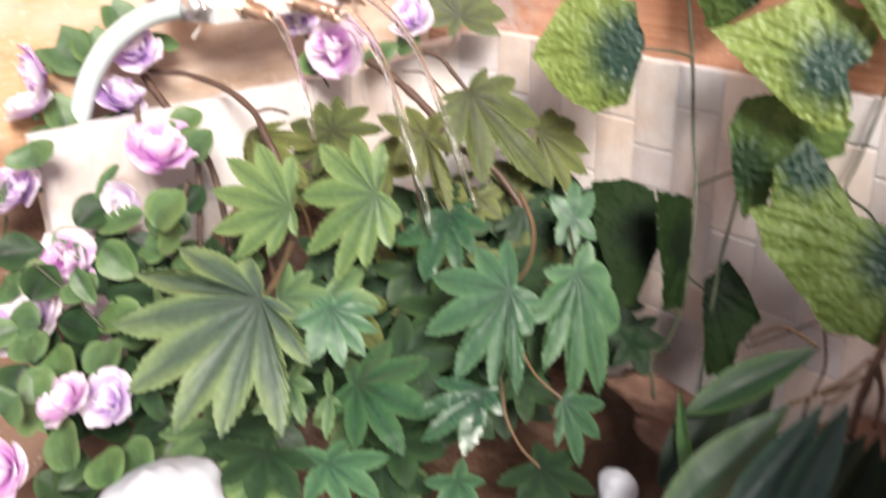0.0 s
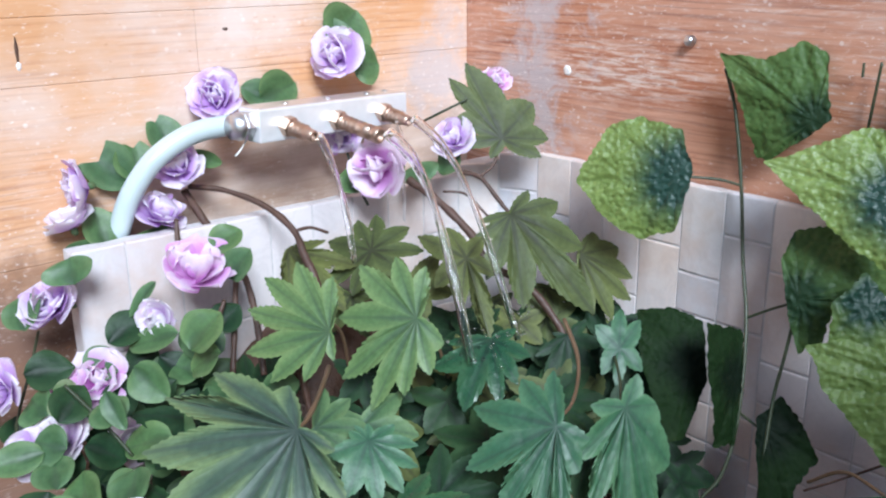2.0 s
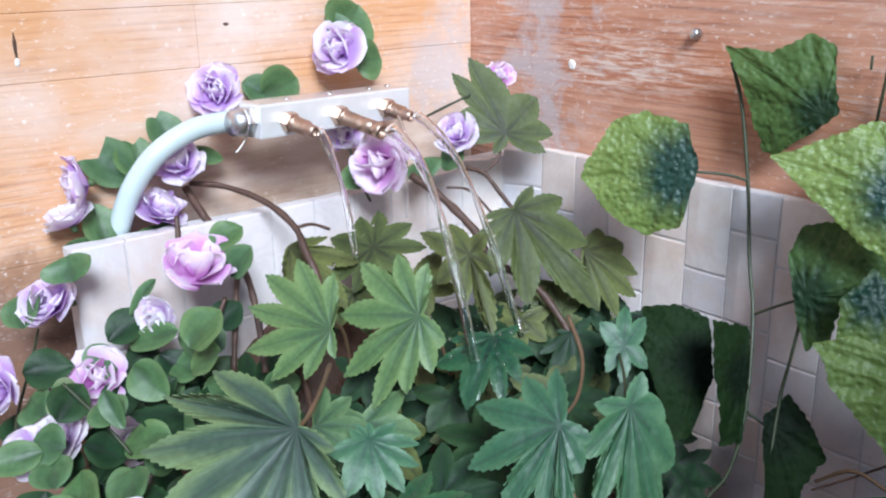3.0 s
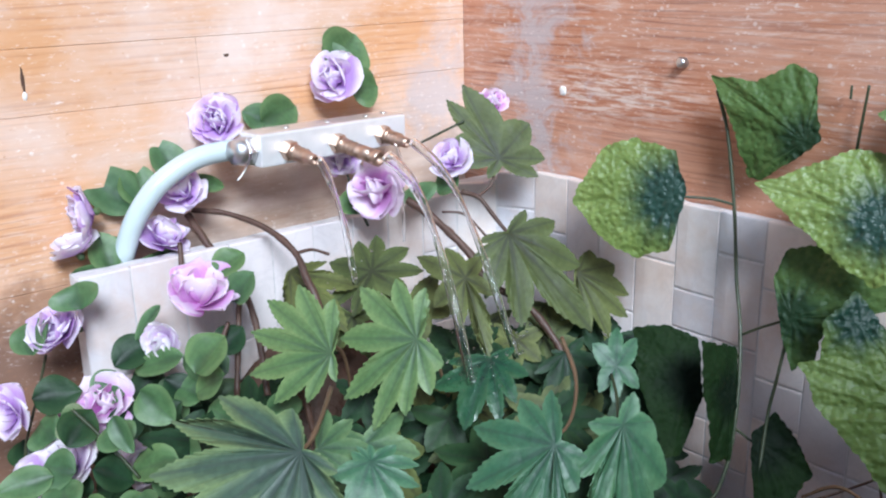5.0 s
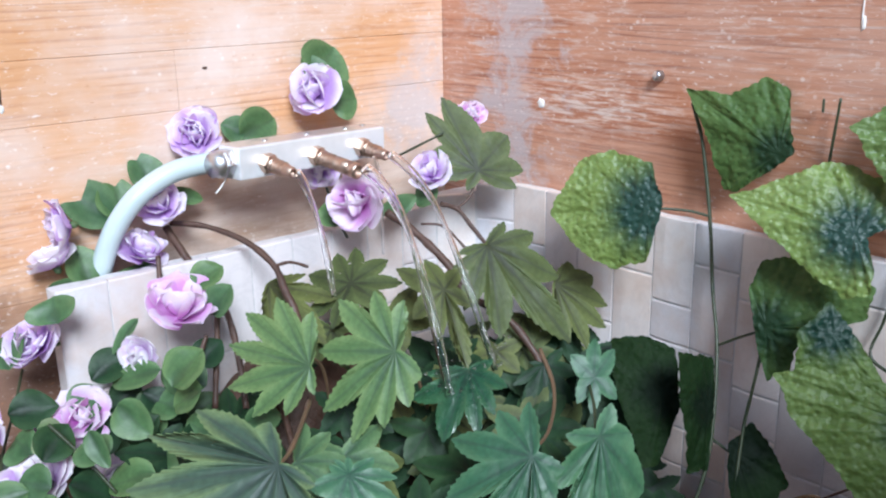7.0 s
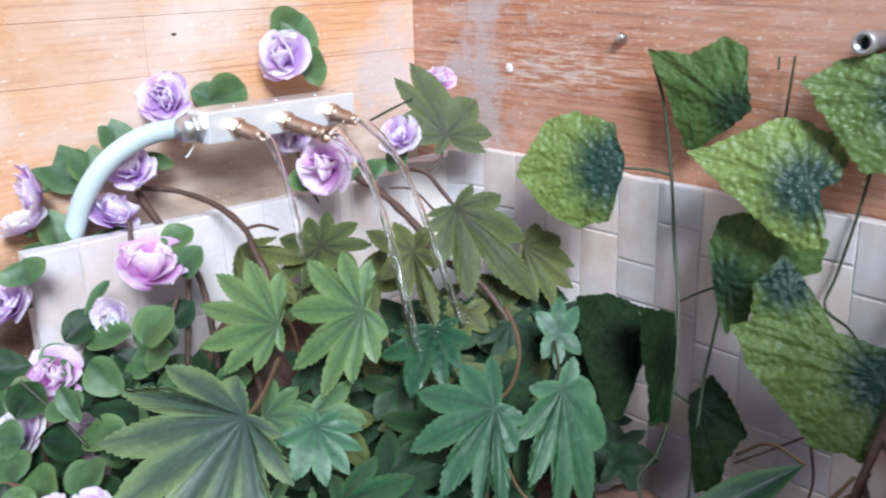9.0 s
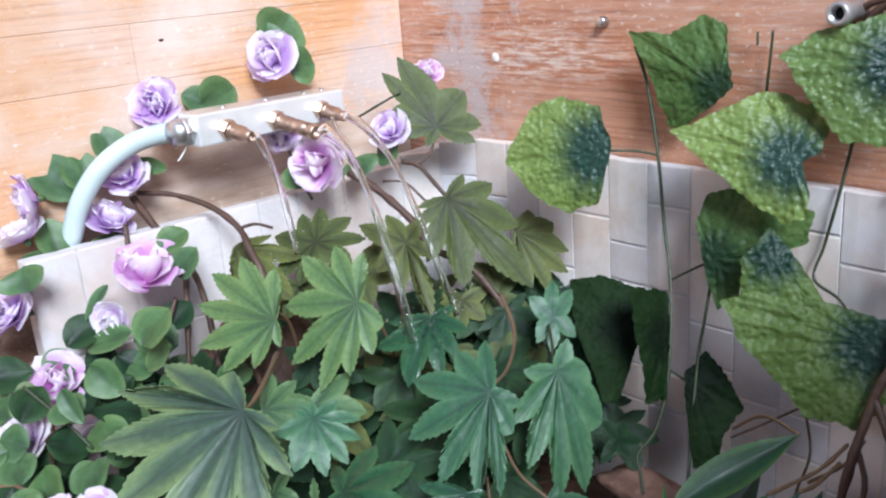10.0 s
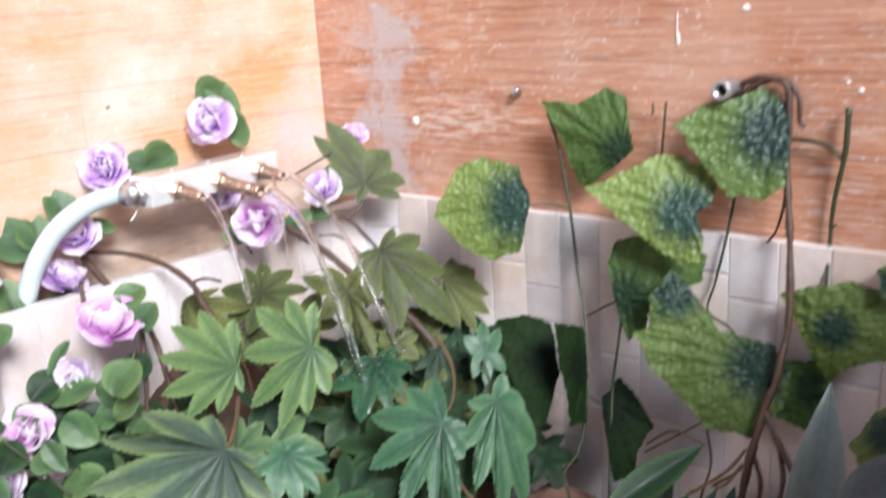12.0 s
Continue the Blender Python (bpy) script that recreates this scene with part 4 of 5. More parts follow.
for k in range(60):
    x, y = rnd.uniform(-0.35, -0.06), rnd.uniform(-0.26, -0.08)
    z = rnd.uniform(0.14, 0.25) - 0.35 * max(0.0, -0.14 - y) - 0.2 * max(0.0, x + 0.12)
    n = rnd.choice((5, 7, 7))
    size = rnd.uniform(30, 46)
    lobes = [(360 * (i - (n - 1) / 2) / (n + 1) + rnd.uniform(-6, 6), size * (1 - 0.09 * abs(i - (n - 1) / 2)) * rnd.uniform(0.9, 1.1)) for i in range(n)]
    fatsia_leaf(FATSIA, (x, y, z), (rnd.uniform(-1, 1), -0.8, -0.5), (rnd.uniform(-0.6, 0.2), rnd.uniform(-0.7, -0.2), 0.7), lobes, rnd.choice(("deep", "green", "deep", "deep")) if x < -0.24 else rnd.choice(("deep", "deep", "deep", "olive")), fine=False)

fatsia_leaf(FATSIA, (-0.161, -0.1239, 0.278), (0.8, 0.15, 0.58), (-0.44, -0.52, 0.73), ((-132, 28), (-69, 29), (0, 32), (100, 27), (169, 24)), "olive")
fatsia_leaf(FATSIA, (-0.0972, -0.1784, 0.2411), (0.85, 0.12, 0.52), (-0.36, -0.59, 0.73), ((-126, 28), (-54, 27), (0, 28), (48, 23), (105, 24), (180, 27)), "deep")
fatsia_leaf(FATSIA, (-0.0485, -0.1866, 0.2615), (-0.23, -0.67, -0.7), (-0.28, -0.64, 0.71), ((-121, 27), (-54, 31), (0, 37), (53, 32), (105, 22)), "deep")
fatsia_leaf(FATSIA, (-0.0745, -0.1703, 0.2683), (-0.2, -0.71, -0.67), (-0.36, -0.59, 0.73), ((-106, 21), (-45, 31), (0, 33), (63, 26)), "olive")
fatsia_leaf(FATSIA, (-0.0571, -0.2231, 0.2165), (-0.13, -0.71, -0.69), (-0.28, -0.64, 0.71), ((-132, 22), (-56, 27), (0, 27), (71, 27), (132, 26)), "deep")
fatsia_leaf(FATSIA, (-0.0592, -0.2581, 0.1718), (-0.9, -0.18, -0.39), (-0.23, -0.58, 0.78), ((-169, 15), (-74, 22), (0, 27), (56, 26), (115, 17)), "deep")
fatsia_leaf(FATSIA, (-0.2307, -0.0719, 0.3074), (0.08, -0.91, -0.4), (-0.45, -0.39, 0.8), ((-34, 41), (0, 66), (33, 51), (65, 27)), "olive")
fatsia_leaf(FATSIA, (-0.2065, -0.1114, 0.278), (-0.17, -0.8, -0.58), (-0.5, -0.44, 0.75), ((-140, 23), (-46, 27), (0, 34), (76, 20)), "olive")

# leaves added to fill the gap to the tiles, shade put into their green
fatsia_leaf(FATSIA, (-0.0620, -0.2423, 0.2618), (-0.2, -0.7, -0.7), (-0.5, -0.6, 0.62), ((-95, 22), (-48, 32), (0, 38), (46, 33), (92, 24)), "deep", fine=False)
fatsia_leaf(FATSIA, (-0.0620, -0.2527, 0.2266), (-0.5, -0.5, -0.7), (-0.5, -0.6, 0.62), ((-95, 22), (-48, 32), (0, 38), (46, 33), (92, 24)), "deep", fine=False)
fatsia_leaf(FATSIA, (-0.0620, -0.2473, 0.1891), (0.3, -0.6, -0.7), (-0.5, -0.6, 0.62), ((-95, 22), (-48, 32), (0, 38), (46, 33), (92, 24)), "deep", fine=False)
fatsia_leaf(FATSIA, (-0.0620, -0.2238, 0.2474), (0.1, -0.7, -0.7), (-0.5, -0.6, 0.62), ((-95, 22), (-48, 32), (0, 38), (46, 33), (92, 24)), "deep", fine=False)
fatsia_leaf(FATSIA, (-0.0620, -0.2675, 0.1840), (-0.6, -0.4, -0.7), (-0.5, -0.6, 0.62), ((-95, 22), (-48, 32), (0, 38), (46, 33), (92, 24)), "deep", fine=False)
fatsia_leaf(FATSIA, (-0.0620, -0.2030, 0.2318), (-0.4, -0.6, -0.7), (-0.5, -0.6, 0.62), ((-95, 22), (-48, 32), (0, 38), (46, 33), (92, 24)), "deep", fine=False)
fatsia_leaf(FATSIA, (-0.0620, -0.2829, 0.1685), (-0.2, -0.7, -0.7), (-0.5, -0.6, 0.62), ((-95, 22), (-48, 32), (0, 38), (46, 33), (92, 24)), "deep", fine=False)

# leaves in the back of the bush, most in the shade-darkened green
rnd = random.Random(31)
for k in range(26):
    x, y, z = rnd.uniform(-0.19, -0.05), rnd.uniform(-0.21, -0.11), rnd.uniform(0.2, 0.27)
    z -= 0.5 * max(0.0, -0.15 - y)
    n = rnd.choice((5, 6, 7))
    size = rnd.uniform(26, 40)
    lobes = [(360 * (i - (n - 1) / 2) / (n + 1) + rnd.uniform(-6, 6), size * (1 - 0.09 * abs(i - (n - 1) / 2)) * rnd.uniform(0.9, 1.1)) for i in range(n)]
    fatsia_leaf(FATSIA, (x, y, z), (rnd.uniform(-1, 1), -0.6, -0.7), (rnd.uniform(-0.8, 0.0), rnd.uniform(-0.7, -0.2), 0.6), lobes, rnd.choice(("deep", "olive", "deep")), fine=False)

part("stem", tube([local(FATSIA, p) for p in [(-0.2724, -0.0144, 0.3488), (-0.2555, -0.0342, 0.3469), (-0.2404, -0.0619, 0.3384), (-0.2342, -0.0876, 0.3251), (-0.2363, -0.104, 0.3105), (-0.2363, -0.1164, 0.2955), (-0.2382, -0.123, 0.2653)]], (0.0020, 0.0028), 9, 0.25), BARK, FATSIA)
part("stem", tube([local(FATSIA, p) for p in [(-0.2335, -0.088, 0.3251), (-0.2215, -0.089, 0.3251), (-0.2098, -0.0919, 0.3199)]], (0.0012, 0.0009), 9, 0.25), BARK, FATSIA)
part("stem", tube([local(FATSIA, p) for p in [(-0.128, -0.078, 0.3417), (-0.12, -0.1016, 0.3292), (-0.1119, -0.1305, 0.3073), (-0.1104, -0.1472, 0.289), (-0.0966, -0.1746, 0.2753), (-0.0915, -0.2039, 0.2475), (-0.0969, -0.2192, 0.2281), (-0.1091, -0.2296, 0.1968)]], (0.0033, 0.0023), 9, 0.25), BARK, FATSIA)
part("stem", tube([local(FATSIA, p) for p in [(-0.0858, -0.0917, 0.3434), (-0.0799, -0.1048, 0.3402), (-0.0774, -0.1181, 0.3287), (-0.0748, -0.1328, 0.3155)]], (0.0020, 0.0016), 9, 0.25), BARK, FATSIA)
part("stem", tube([local(FATSIA, p) for p in [(-0.0798, -0.1047, 0.3411), (-0.0674, -0.1062, 0.3496), (-0.0595, -0.1043, 0.366)]], (0.0012, 0.0011), 9, 0.25), BARK, FATSIA)
part("stem", tube([local(FATSIA, p) for p in [(-0.1156, -0.1031, 0.3352), (-0.103, -0.1145, 0.3329), (-0.0968, -0.1327, 0.3178)]], 0.0010, 9, 0.25), BARK, FATSIA)
part("stem", tube([local(FATSIA, p) for p in [(-0.2758, -0.0137, 0.346), (-0.2726, -0.0383, 0.3256), (-0.2653, -0.069, 0.2983), (-0.2685, -0.0903, 0.2722), (-0.2776, -0.1132, 0.2415)]], (0.0027, 0.0023), 9, 0.25), BARK, FATSIA)
part("stem", tube([local(FATSIA, p) for p in [(-0.2961, -0.0419, 0.3354), (-0.3011, -0.0522, 0.3149), (-0.2984, -0.0522, 0.3022)]], (0.0020, 0.0019), 9, 0.25), BARK, FATSIA)
part("stem", tube([local(FATSIA, p) for p in [(-0.2719, -0.0747, 0.3055), (-0.2846, -0.0921, 0.2774), (-0.2949, -0.1034, 0.2437)]], 0.0020, 9, 0.25), BARK, FATSIA)
part("stem", tube([local(FATSIA, p) for p in [(-0.2916, -0.0942, 0.292), (-0.3026, -0.0978, 0.2725), (-0.3102, -0.1037, 0.253)]], 0.0014, 9, 0.25), BARK, FATSIA)
part("stem", tube([local(FATSIA, p) for p in [(-0.2612, -0.13, 0.2503), (-0.2588, -0.1364, 0.2189), (-0.2595, -0.1472, 0.1815)]], 0.0023, 9, 0.25), BARK, FATSIA)
part("stem", tube([local(FATSIA, p) for p in [(-0.3272, -0.2363, 0.2703), (-0.3149, -0.2278, 0.2686), (-0.2918, -0.2039, 0.2672), (-0.2645, -0.1714, 0.2638)]], (0.0011, 0.0016), 9, 0.25), STEM_LIGHT, FATSIA)
part("stem", tube([local(FATSIA, p) for p in [(-0.2033, -0.3, 0.2553), (-0.1696, -0.284, 0.2528), (-0.1339, -0.2553, 0.2576), (-0.1198, -0.2299, 0.2735)]], (0.0009, 0.0016), 9, 0.25), STEM_LIGHT, FATSIA)
part("stem", tube([local(FATSIA, p) for p in [(-0.1879, -0.293, 0.2141), (-0.1944, -0.3138, 0.2012), (-0.1907, -0.3334, 0.1902)]], (0.0009, 0.0010), 9, 0.25), STEM_LIGHT, FATSIA)
part("stem", tube([local(FATSIA, p) for p in [(-0.2026, -0.294, 0.1945), (-0.2124, -0.3077, 0.1774), (-0.2165, -0.3239, 0.1653), (-0.2166, -0.3392, 0.1592)]], 0.0010, 9, 0.25), STEM_LIGHT, FATSIA)
part("stem", tube([local(FATSIA, p) for p in [(-0.1506, -0.3039, 0.2504), (-0.134, -0.2889, 0.2564), (-0.116, -0.2698, 0.2591)]], 0.0010, 9, 0.25), STEM_GREEN, FATSIA)
part("stem", tube([local(FATSIA, p) for p in [(-0.2143, -0.1965, 0.2897), (-0.1964, -0.1895, 0.2701), (-0.1795, -0.1825, 0.2337)]], 0.0011, 9, 0.25), STEM_LIGHT, FATSIA)
part("stem", tube([local(FATSIA, p) for p in [(-0.2597, -0.1649, 0.2904), (-0.243, -0.1546, 0.2729), (-0.2307, -0.1431, 0.2366)]], 0.0011, 9, 0.25), STEM_LIGHT, FATSIA)
part("stem", tube([local(FATSIA, p) for p in [(-0.0965, -0.1567, 0.3228), (-0.0901, -0.1561, 0.2952), (-0.0933, -0.1713, 0.2735)]], 0.0012, 9, 0.25), STEM_LIGHT, FATSIA)


# ---------------------------------------------------------------- quilted vine on the east wall
VINE = thing("artificial_vine", (-0.02, -0.3, 0.08), "artificial vine with quilted heart-shaped leaves hanging before the tiles", "artificial plant")
quilted_leaf(VINE, (-0.0486, -0.2599, 0.3620), (-0.35, 0.92, -0.15), (-0.92, -0.32, 0.22), ((-119, 15), (-95, 32), (-59, 49), (-39, 59), (-1, 71), (26, 58), (55, 49), (84, 36)), "quilt", "light green quilted leaf with a dark heart")
quilted_leaf(VINE, (-0.0147, -0.3305, 0.4036), (-0.08, 0.91, 0.4), (-0.97, -0.16, 0.16), ((-147, 10), (-78, 20), (-67, 40), (-48, 50), (-20, 50), (-5, 75), (17, 49), (59, 44), (71, 38), (98, 10)), "quilt_dark")
quilted_leaf(VINE, (-0.0428, -0.3955, 0.3710), (-0.3, 0.94, 0.15), (-0.86, -0.34, 0.37), ((-154, 17), (-129, 27), (-100, 34), (-74, 40), (-55, 45), (-20, 54), (-3, 72), (16, 47), (50, 33), (98, 37), (118, 36), (131, 24), (174, 7)), "quilt", "large light green quilted leaf with a blue-green heart")
quilted_leaf(VINE, (-0.0184, -0.4455, 0.4239), (-0.32, 0.95, 0.05), (-0.88, -0.31, 0.37), ((-110, 22), (-71, 33), (-38, 35), (-19, 52), (-2, 65), (11, 56), (33, 49), (60, 50), (83, 45), (106, 36), (137, 13)), "quilt")
quilted_leaf(VINE, (-0.0487, -0.4526, 0.2719), (-0.33, 0.94, 0.06), (-0.83, -0.32, 0.46), ((-113, 17), (-42, 30), (-24, 62), (-7, 87), (7, 74), (24, 60), (58, 56), (89, 48), (127, 30), (175, 20)), "quilt_mid")
quilted_leaf(VINE, (-0.0543, -0.3941, 0.3148), (0.34, -0.82, -0.46), (-0.77, -0.52, 0.37), ((-149, 18), (-102, 29), (-59, 47), (-22, 74), (-6, 28), (57, 10), (125, 17)), "quilt_mid")
quilted_leaf(VINE, (-0.0487, -0.3509, 0.3037), (0.36, -0.84, 0.4), (-0.92, -0.27, 0.27), ((-127, 15), (-107, 33), (-81, 30), (-43, 21), (-17, 35), (-10, 56), (6, 67), (47, 52), (79, 42), (98, 26)), "quilt_dark")
# three lower leaves before the tiles, their shade painted into the leaf colour
quilted_leaf(VINE, (-0.0681, -0.2939, 0.2469), (-0.54, -0.08, -0.84), (-0.6, -0.66, 0.45), ((-177, 30), (-145, 40), (-119, 50), (-74, 32), (0, 52), (13, 47), (61, 15)), "quilt_shaded")
quilted_leaf(VINE, (-0.0663, -0.3255, 0.2486), (-0.5, 0.18, 0.85), (0.04, -0.97, 0.23), ((-64, 32), (0, 49), (35, 29), (118, 45), (137, 42)), "quilt_shaded")
quilted_leaf(VINE, (-0.0658, -0.3477, 0.2241), (-0.44, -0.16, -0.88), (-0.78, -0.41, 0.46), ((-121, 7), (-1, 24), (7, 56), (23, 57), (38, 38), (68, 36), (101, 23), (164, 22)), "quilt_shaded")
quilted_leaf(VINE, (-0.0279, -0.4932, 0.2984), (-0.03, 0.95, 0.3), (-0.97, -0.1, 0.2), ((-119, 41), (-80, 33), (-41, 31), (-9, 42), (6, 27), (61, 23), (105, 37), (131, 25), (174, 36)), "quilt_mid")
quilted_leaf(VINE, (-0.0258, -0.4777, 0.2516), (-0.2, 0.63, -0.75), (-0.98, -0.1, 0.18), ((-170, 25), (-89, 26), (0, 31), (52, 31), (107, 20)), "quilt_dark")
quilted_leaf(VINE, (-0.0884, -0.5429, 0.2632), (0.61, -0.15, 0.78), (-0.78, -0.29, 0.55), ((-134, 20), (-55, 21), (0, 25), (52, 14), (133, 23), (165, 25)), "quilt")
quilted_leaf(VINE, (-0.0238, -0.5247, 0.3348), (0.31, -0.2, 0.93), (-0.94, -0.2, 0.27), ((-136, 15), (-69, 19), (0, 19), (74, 12), (158, 10)), "quilt")
part("stem", tube([local(VINE, p) for p in [(-0.0186, -0.2691, 0.4303), (-0.0159, -0.2769, 0.4039), (-0.0216, -0.2896, 0.3569), (-0.0299, -0.3007, 0.3102), (-0.0409, -0.3133, 0.2788), (-0.0578, -0.3251, 0.2408), (-0.0711, -0.3306, 0.2102), (-0.0842, -0.3312, 0.188), (-0.0962, -0.3264, 0.1743), (-0.1003, -0.3321, 0.163), (-0.1046, -0.337, 0.1527)]], (0.0012, 0.0012), 9, 0.15), STEM_GREEN, VINE)
part("stem", tube([local(VINE, p) for p in [(-0.0215, -0.2895, 0.3577), (-0.0286, -0.277, 0.3607), (-0.0411, -0.2617, 0.3618), (-0.0489, -0.2522, 0.3625)]], 0.0009, 9, 0.15), STEM_GREEN, VINE)
part("stem", tube([local(VINE, p) for p in [(-0.0404, -0.314, 0.2788), (-0.0406, -0.328, 0.2882), (-0.0449, -0.3448, 0.2991), (-0.0419, -0.3593, 0.3116)]], 0.0009, 9, 0.15), STEM_GREEN, VINE)
part("stem", tube([local(VINE, p) for p in [(-0.0476, -0.3486, 0.2874), (-0.0531, -0.3477, 0.2623), (-0.0593, -0.3472, 0.2374), (-0.076, -0.3543, 0.2004), (-0.0972, -0.365, 0.1585)]], 0.0011, 9, 0.15), STEM_GREEN, VINE)
part("stem", tube([local(VINE, p) for p in [(-0.0639, -0.3285, 0.2254), (-0.0641, -0.3431, 0.2209), (-0.062, -0.3537, 0.2209)]], 0.0008, 9, 0.15), STEM_GREEN, VINE)
part("stem", tube([local(VINE, p) for p in [(-0.0075, -0.4153, 0.377), (-0.0168, -0.4138, 0.3485), (-0.0173, -0.4066, 0.3142), (-0.0234, -0.4042, 0.2943), (-0.0256, -0.4213, 0.2854), (-0.0437, -0.4409, 0.2788)]], (0.0011, 0.0009), 9, 0.15), STEM_GREEN, VINE)
part("stem", tube([local(VINE, p) for p in [(-0.0077, -0.3628, 0.4402), (-0.0073, -0.361, 0.4198), (-0.0074, -0.3594, 0.3991)]], 0.0009, 9, 0.15), STEM_GREEN, VINE)
part("stem", tube([local(VINE, p) for p in [(-0.0065, -0.352, 0.439), (-0.0074, -0.3525, 0.4309)]], 0.0008, 9, 0.15), STEM_GREEN, VINE)
part("stem", tube([local(VINE, p) for p in [(-0.0072, -0.4874, 0.4401), (-0.0078, -0.4869, 0.4114), (-0.0061, -0.4813, 0.3772), (-0.007, -0.4805, 0.3505), (-0.0172, -0.483, 0.3224)]], (0.0020, 0.0012), 9, 0.15), STEM_GREEN, VINE)
part("stem", tube([local(VINE, p) for p in [(-0.0071, -0.4859, 0.4057), (-0.0079, -0.478, 0.4138), (-0.0065, -0.4631, 0.4179), (-0.0074, -0.4506, 0.4185)]], 0.0013, 9, 0.15), STEM_GREEN, VINE)
part("stem", tube([local(VINE, p) for p in [(-0.0062, -0.4804, 0.3611), (-0.0077, -0.4843, 0.3634)]], 0.0008, 9, 0.15), STEM_GREEN, VINE)
part("stem", tube([local(VINE, p) for p in [(-0.0409, -0.4129, 0.2107), (-0.0496, -0.4205, 0.1898), (-0.063, -0.4193, 0.1688), (-0.0775, -0.422, 0.1456)]], 0.0009, 9, 0.15), BARK, VINE)
part("stem", tube([local(VINE, p) for p in [(-0.0476, -0.4135, 0.2203), (-0.0578, -0.3947, 0.2062), (-0.0673, -0.3773, 0.194)]], 0.0008, 9, 0.15), BARK, VINE)
part("stem", tube([local(VINE, p) for p in [(-0.0069, -0.4064, 0.4394), (-0.0064, -0.4165, 0.453), (-0.0073, -0.4321, 0.4578), (-0.0077, -0.4473, 0.4536), (-0.0089, -0.4507, 0.4355), (-0.0146, -0.4529, 0.3991), (-0.0248, -0.4602, 0.3562), (-0.0399, -0.4673, 0.3069), (-0.0514, -0.4667, 0.279), (-0.0561, -0.466, 0.2665), (-0.0649, -0.4618, 0.2467), (-0.084, -0.4592, 0.2092), (-0.0992, -0.4605, 0.1841)]], (0.0020, 0.0027), 9, 0.35), BARK, VINE)
part("stem", tube([local(VINE, p) for p in [(-0.0065, -0.4131, 0.4377), (-0.0068, -0.4264, 0.4532), (-0.006, -0.4447, 0.457), (-0.0068, -0.4554, 0.4464), (-0.0074, -0.4574, 0.43), (-0.0068, -0.461, 0.4264)]], (0.0023, 0.0016), 9, 0.35), BARK, VINE)
part("stem", tube([local(VINE, p) for p in [(-0.0166, -0.454, 0.3882), (-0.0185, -0.4527, 0.3731), (-0.0187, -0.4486, 0.3572), (-0.0175, -0.4431, 0.3491)]], (0.0011, 0.0008), 9, 0.3), BARK, VINE)
part("stem", tube([local(VINE, p) for p in [(-0.0639, -0.4621, 0.2484), (-0.0715, -0.4741, 0.2325), (-0.0801, -0.4867, 0.2201), (-0.0875, -0.5007, 0.2002)]], (0.0023, 0.0019), 9, 0.35), BARK, VINE)
part("stem", tube([local(VINE, p) for p in [(-0.0738, -0.477, 0.2263), (-0.0809, -0.482, 0.2109), (-0.0902, -0.4824, 0.1953)]], 0.0016, 9, 0.35), BARK, VINE)
part("stem", tube([local(VINE, p) for p in [(-0.0763, -0.4595, 0.2223), (-0.0821, -0.4679, 0.207), (-0.0909, -0.47, 0.1914)]], 0.0016, 9, 0.35), BARK, VINE)
part("stem", tube([local(VINE, p) for p in [(-0.0721, -0.4313, 0.1861), (-0.0675, -0.4489, 0.2024), (-0.0651, -0.459, 0.2213)]], 0.0011, 9, 0.3), STEM_LIGHT, VINE)


# ---------------------------------------------------------------- strap-leaved fern
FERN = thing("artificial_fern", (-0.1, -0.33, 0.06), "artificial bird's-nest fern with glossy dark strap leaves", "artificial plant")
oval_leaf(FERN, (-0.1718, -0.4599, 0.2395), (-0.2594, -0.4454, 0.21), (-0.57, -0.24, 0.77), 0.0269, "strap", fold=0.4, droop=0.08, shape=1.25, wave=0.02)
oval_leaf(FERN, (-0.1757, -0.4775, 0.2502), (-0.2522, -0.4777, 0.2204), (-0.47, -0.42, 0.77), 0.0183, "strap_blue", fold=0.4, droop=0.08, shape=1.25, wave=0.02)
oval_leaf(FERN, (-0.171, -0.4859, 0.2519), (-0.2408, -0.4969, 0.222), (-0.26, -0.63, 0.74), 0.0183, "strap_blue", fold=0.4, droop=0.08, shape=1.25, wave=0.02)
oval_leaf(FERN, (-0.1473, -0.3821, 0.2033), (-0.2073, -0.4167, 0.164), (-0.88, 0.2, 0.48), 0.0105, "strap_light", fold=0.4, droop=0.08, shape=1.25, wave=0.02)
oval_leaf(FERN, (-0.0868, -0.4315, 0.2246), (-0.1341, -0.3841, 0.172), (-0.47, -0.42, 0.77), 0.0224, "strap", fold=0.4, droop=0.08, shape=1.25, wave=0.02)
# eight leaves that fill the dark gaps, with shade painted into their green
oval_leaf(FERN, (-0.1131, -0.4002, 0.2077), (-0.1807, -0.3966, 0.1583), (-0.6, -0.27, 0.79), 0.0255, "strap_shaded", fold=0.4, droop=0.08, shape=1.25, wave=0.02)
oval_leaf(FERN, (-0.1383, -0.4323, 0.2034), (-0.2068, -0.4316, 0.1705), (-0.6, -0.27, 0.79), 0.0274, "strap_shaded", fold=0.4, droop=0.08, shape=1.25, wave=0.02)
oval_leaf(FERN, (-0.1358, -0.5051, 0.2369), (-0.2009, -0.525, 0.2066), (-0.33, -0.56, 0.75), 0.0252, "strap_shaded", fold=0.4, droop=0.08, shape=1.25, wave=0.02)
oval_leaf(FERN, (-0.1309, -0.4879, 0.2154), (-0.1927, -0.5059, 0.1925), (-0.33, -0.56, 0.75), 0.0196, "strap_shaded", fold=0.4, droop=0.08, shape=1.25, wave=0.02)
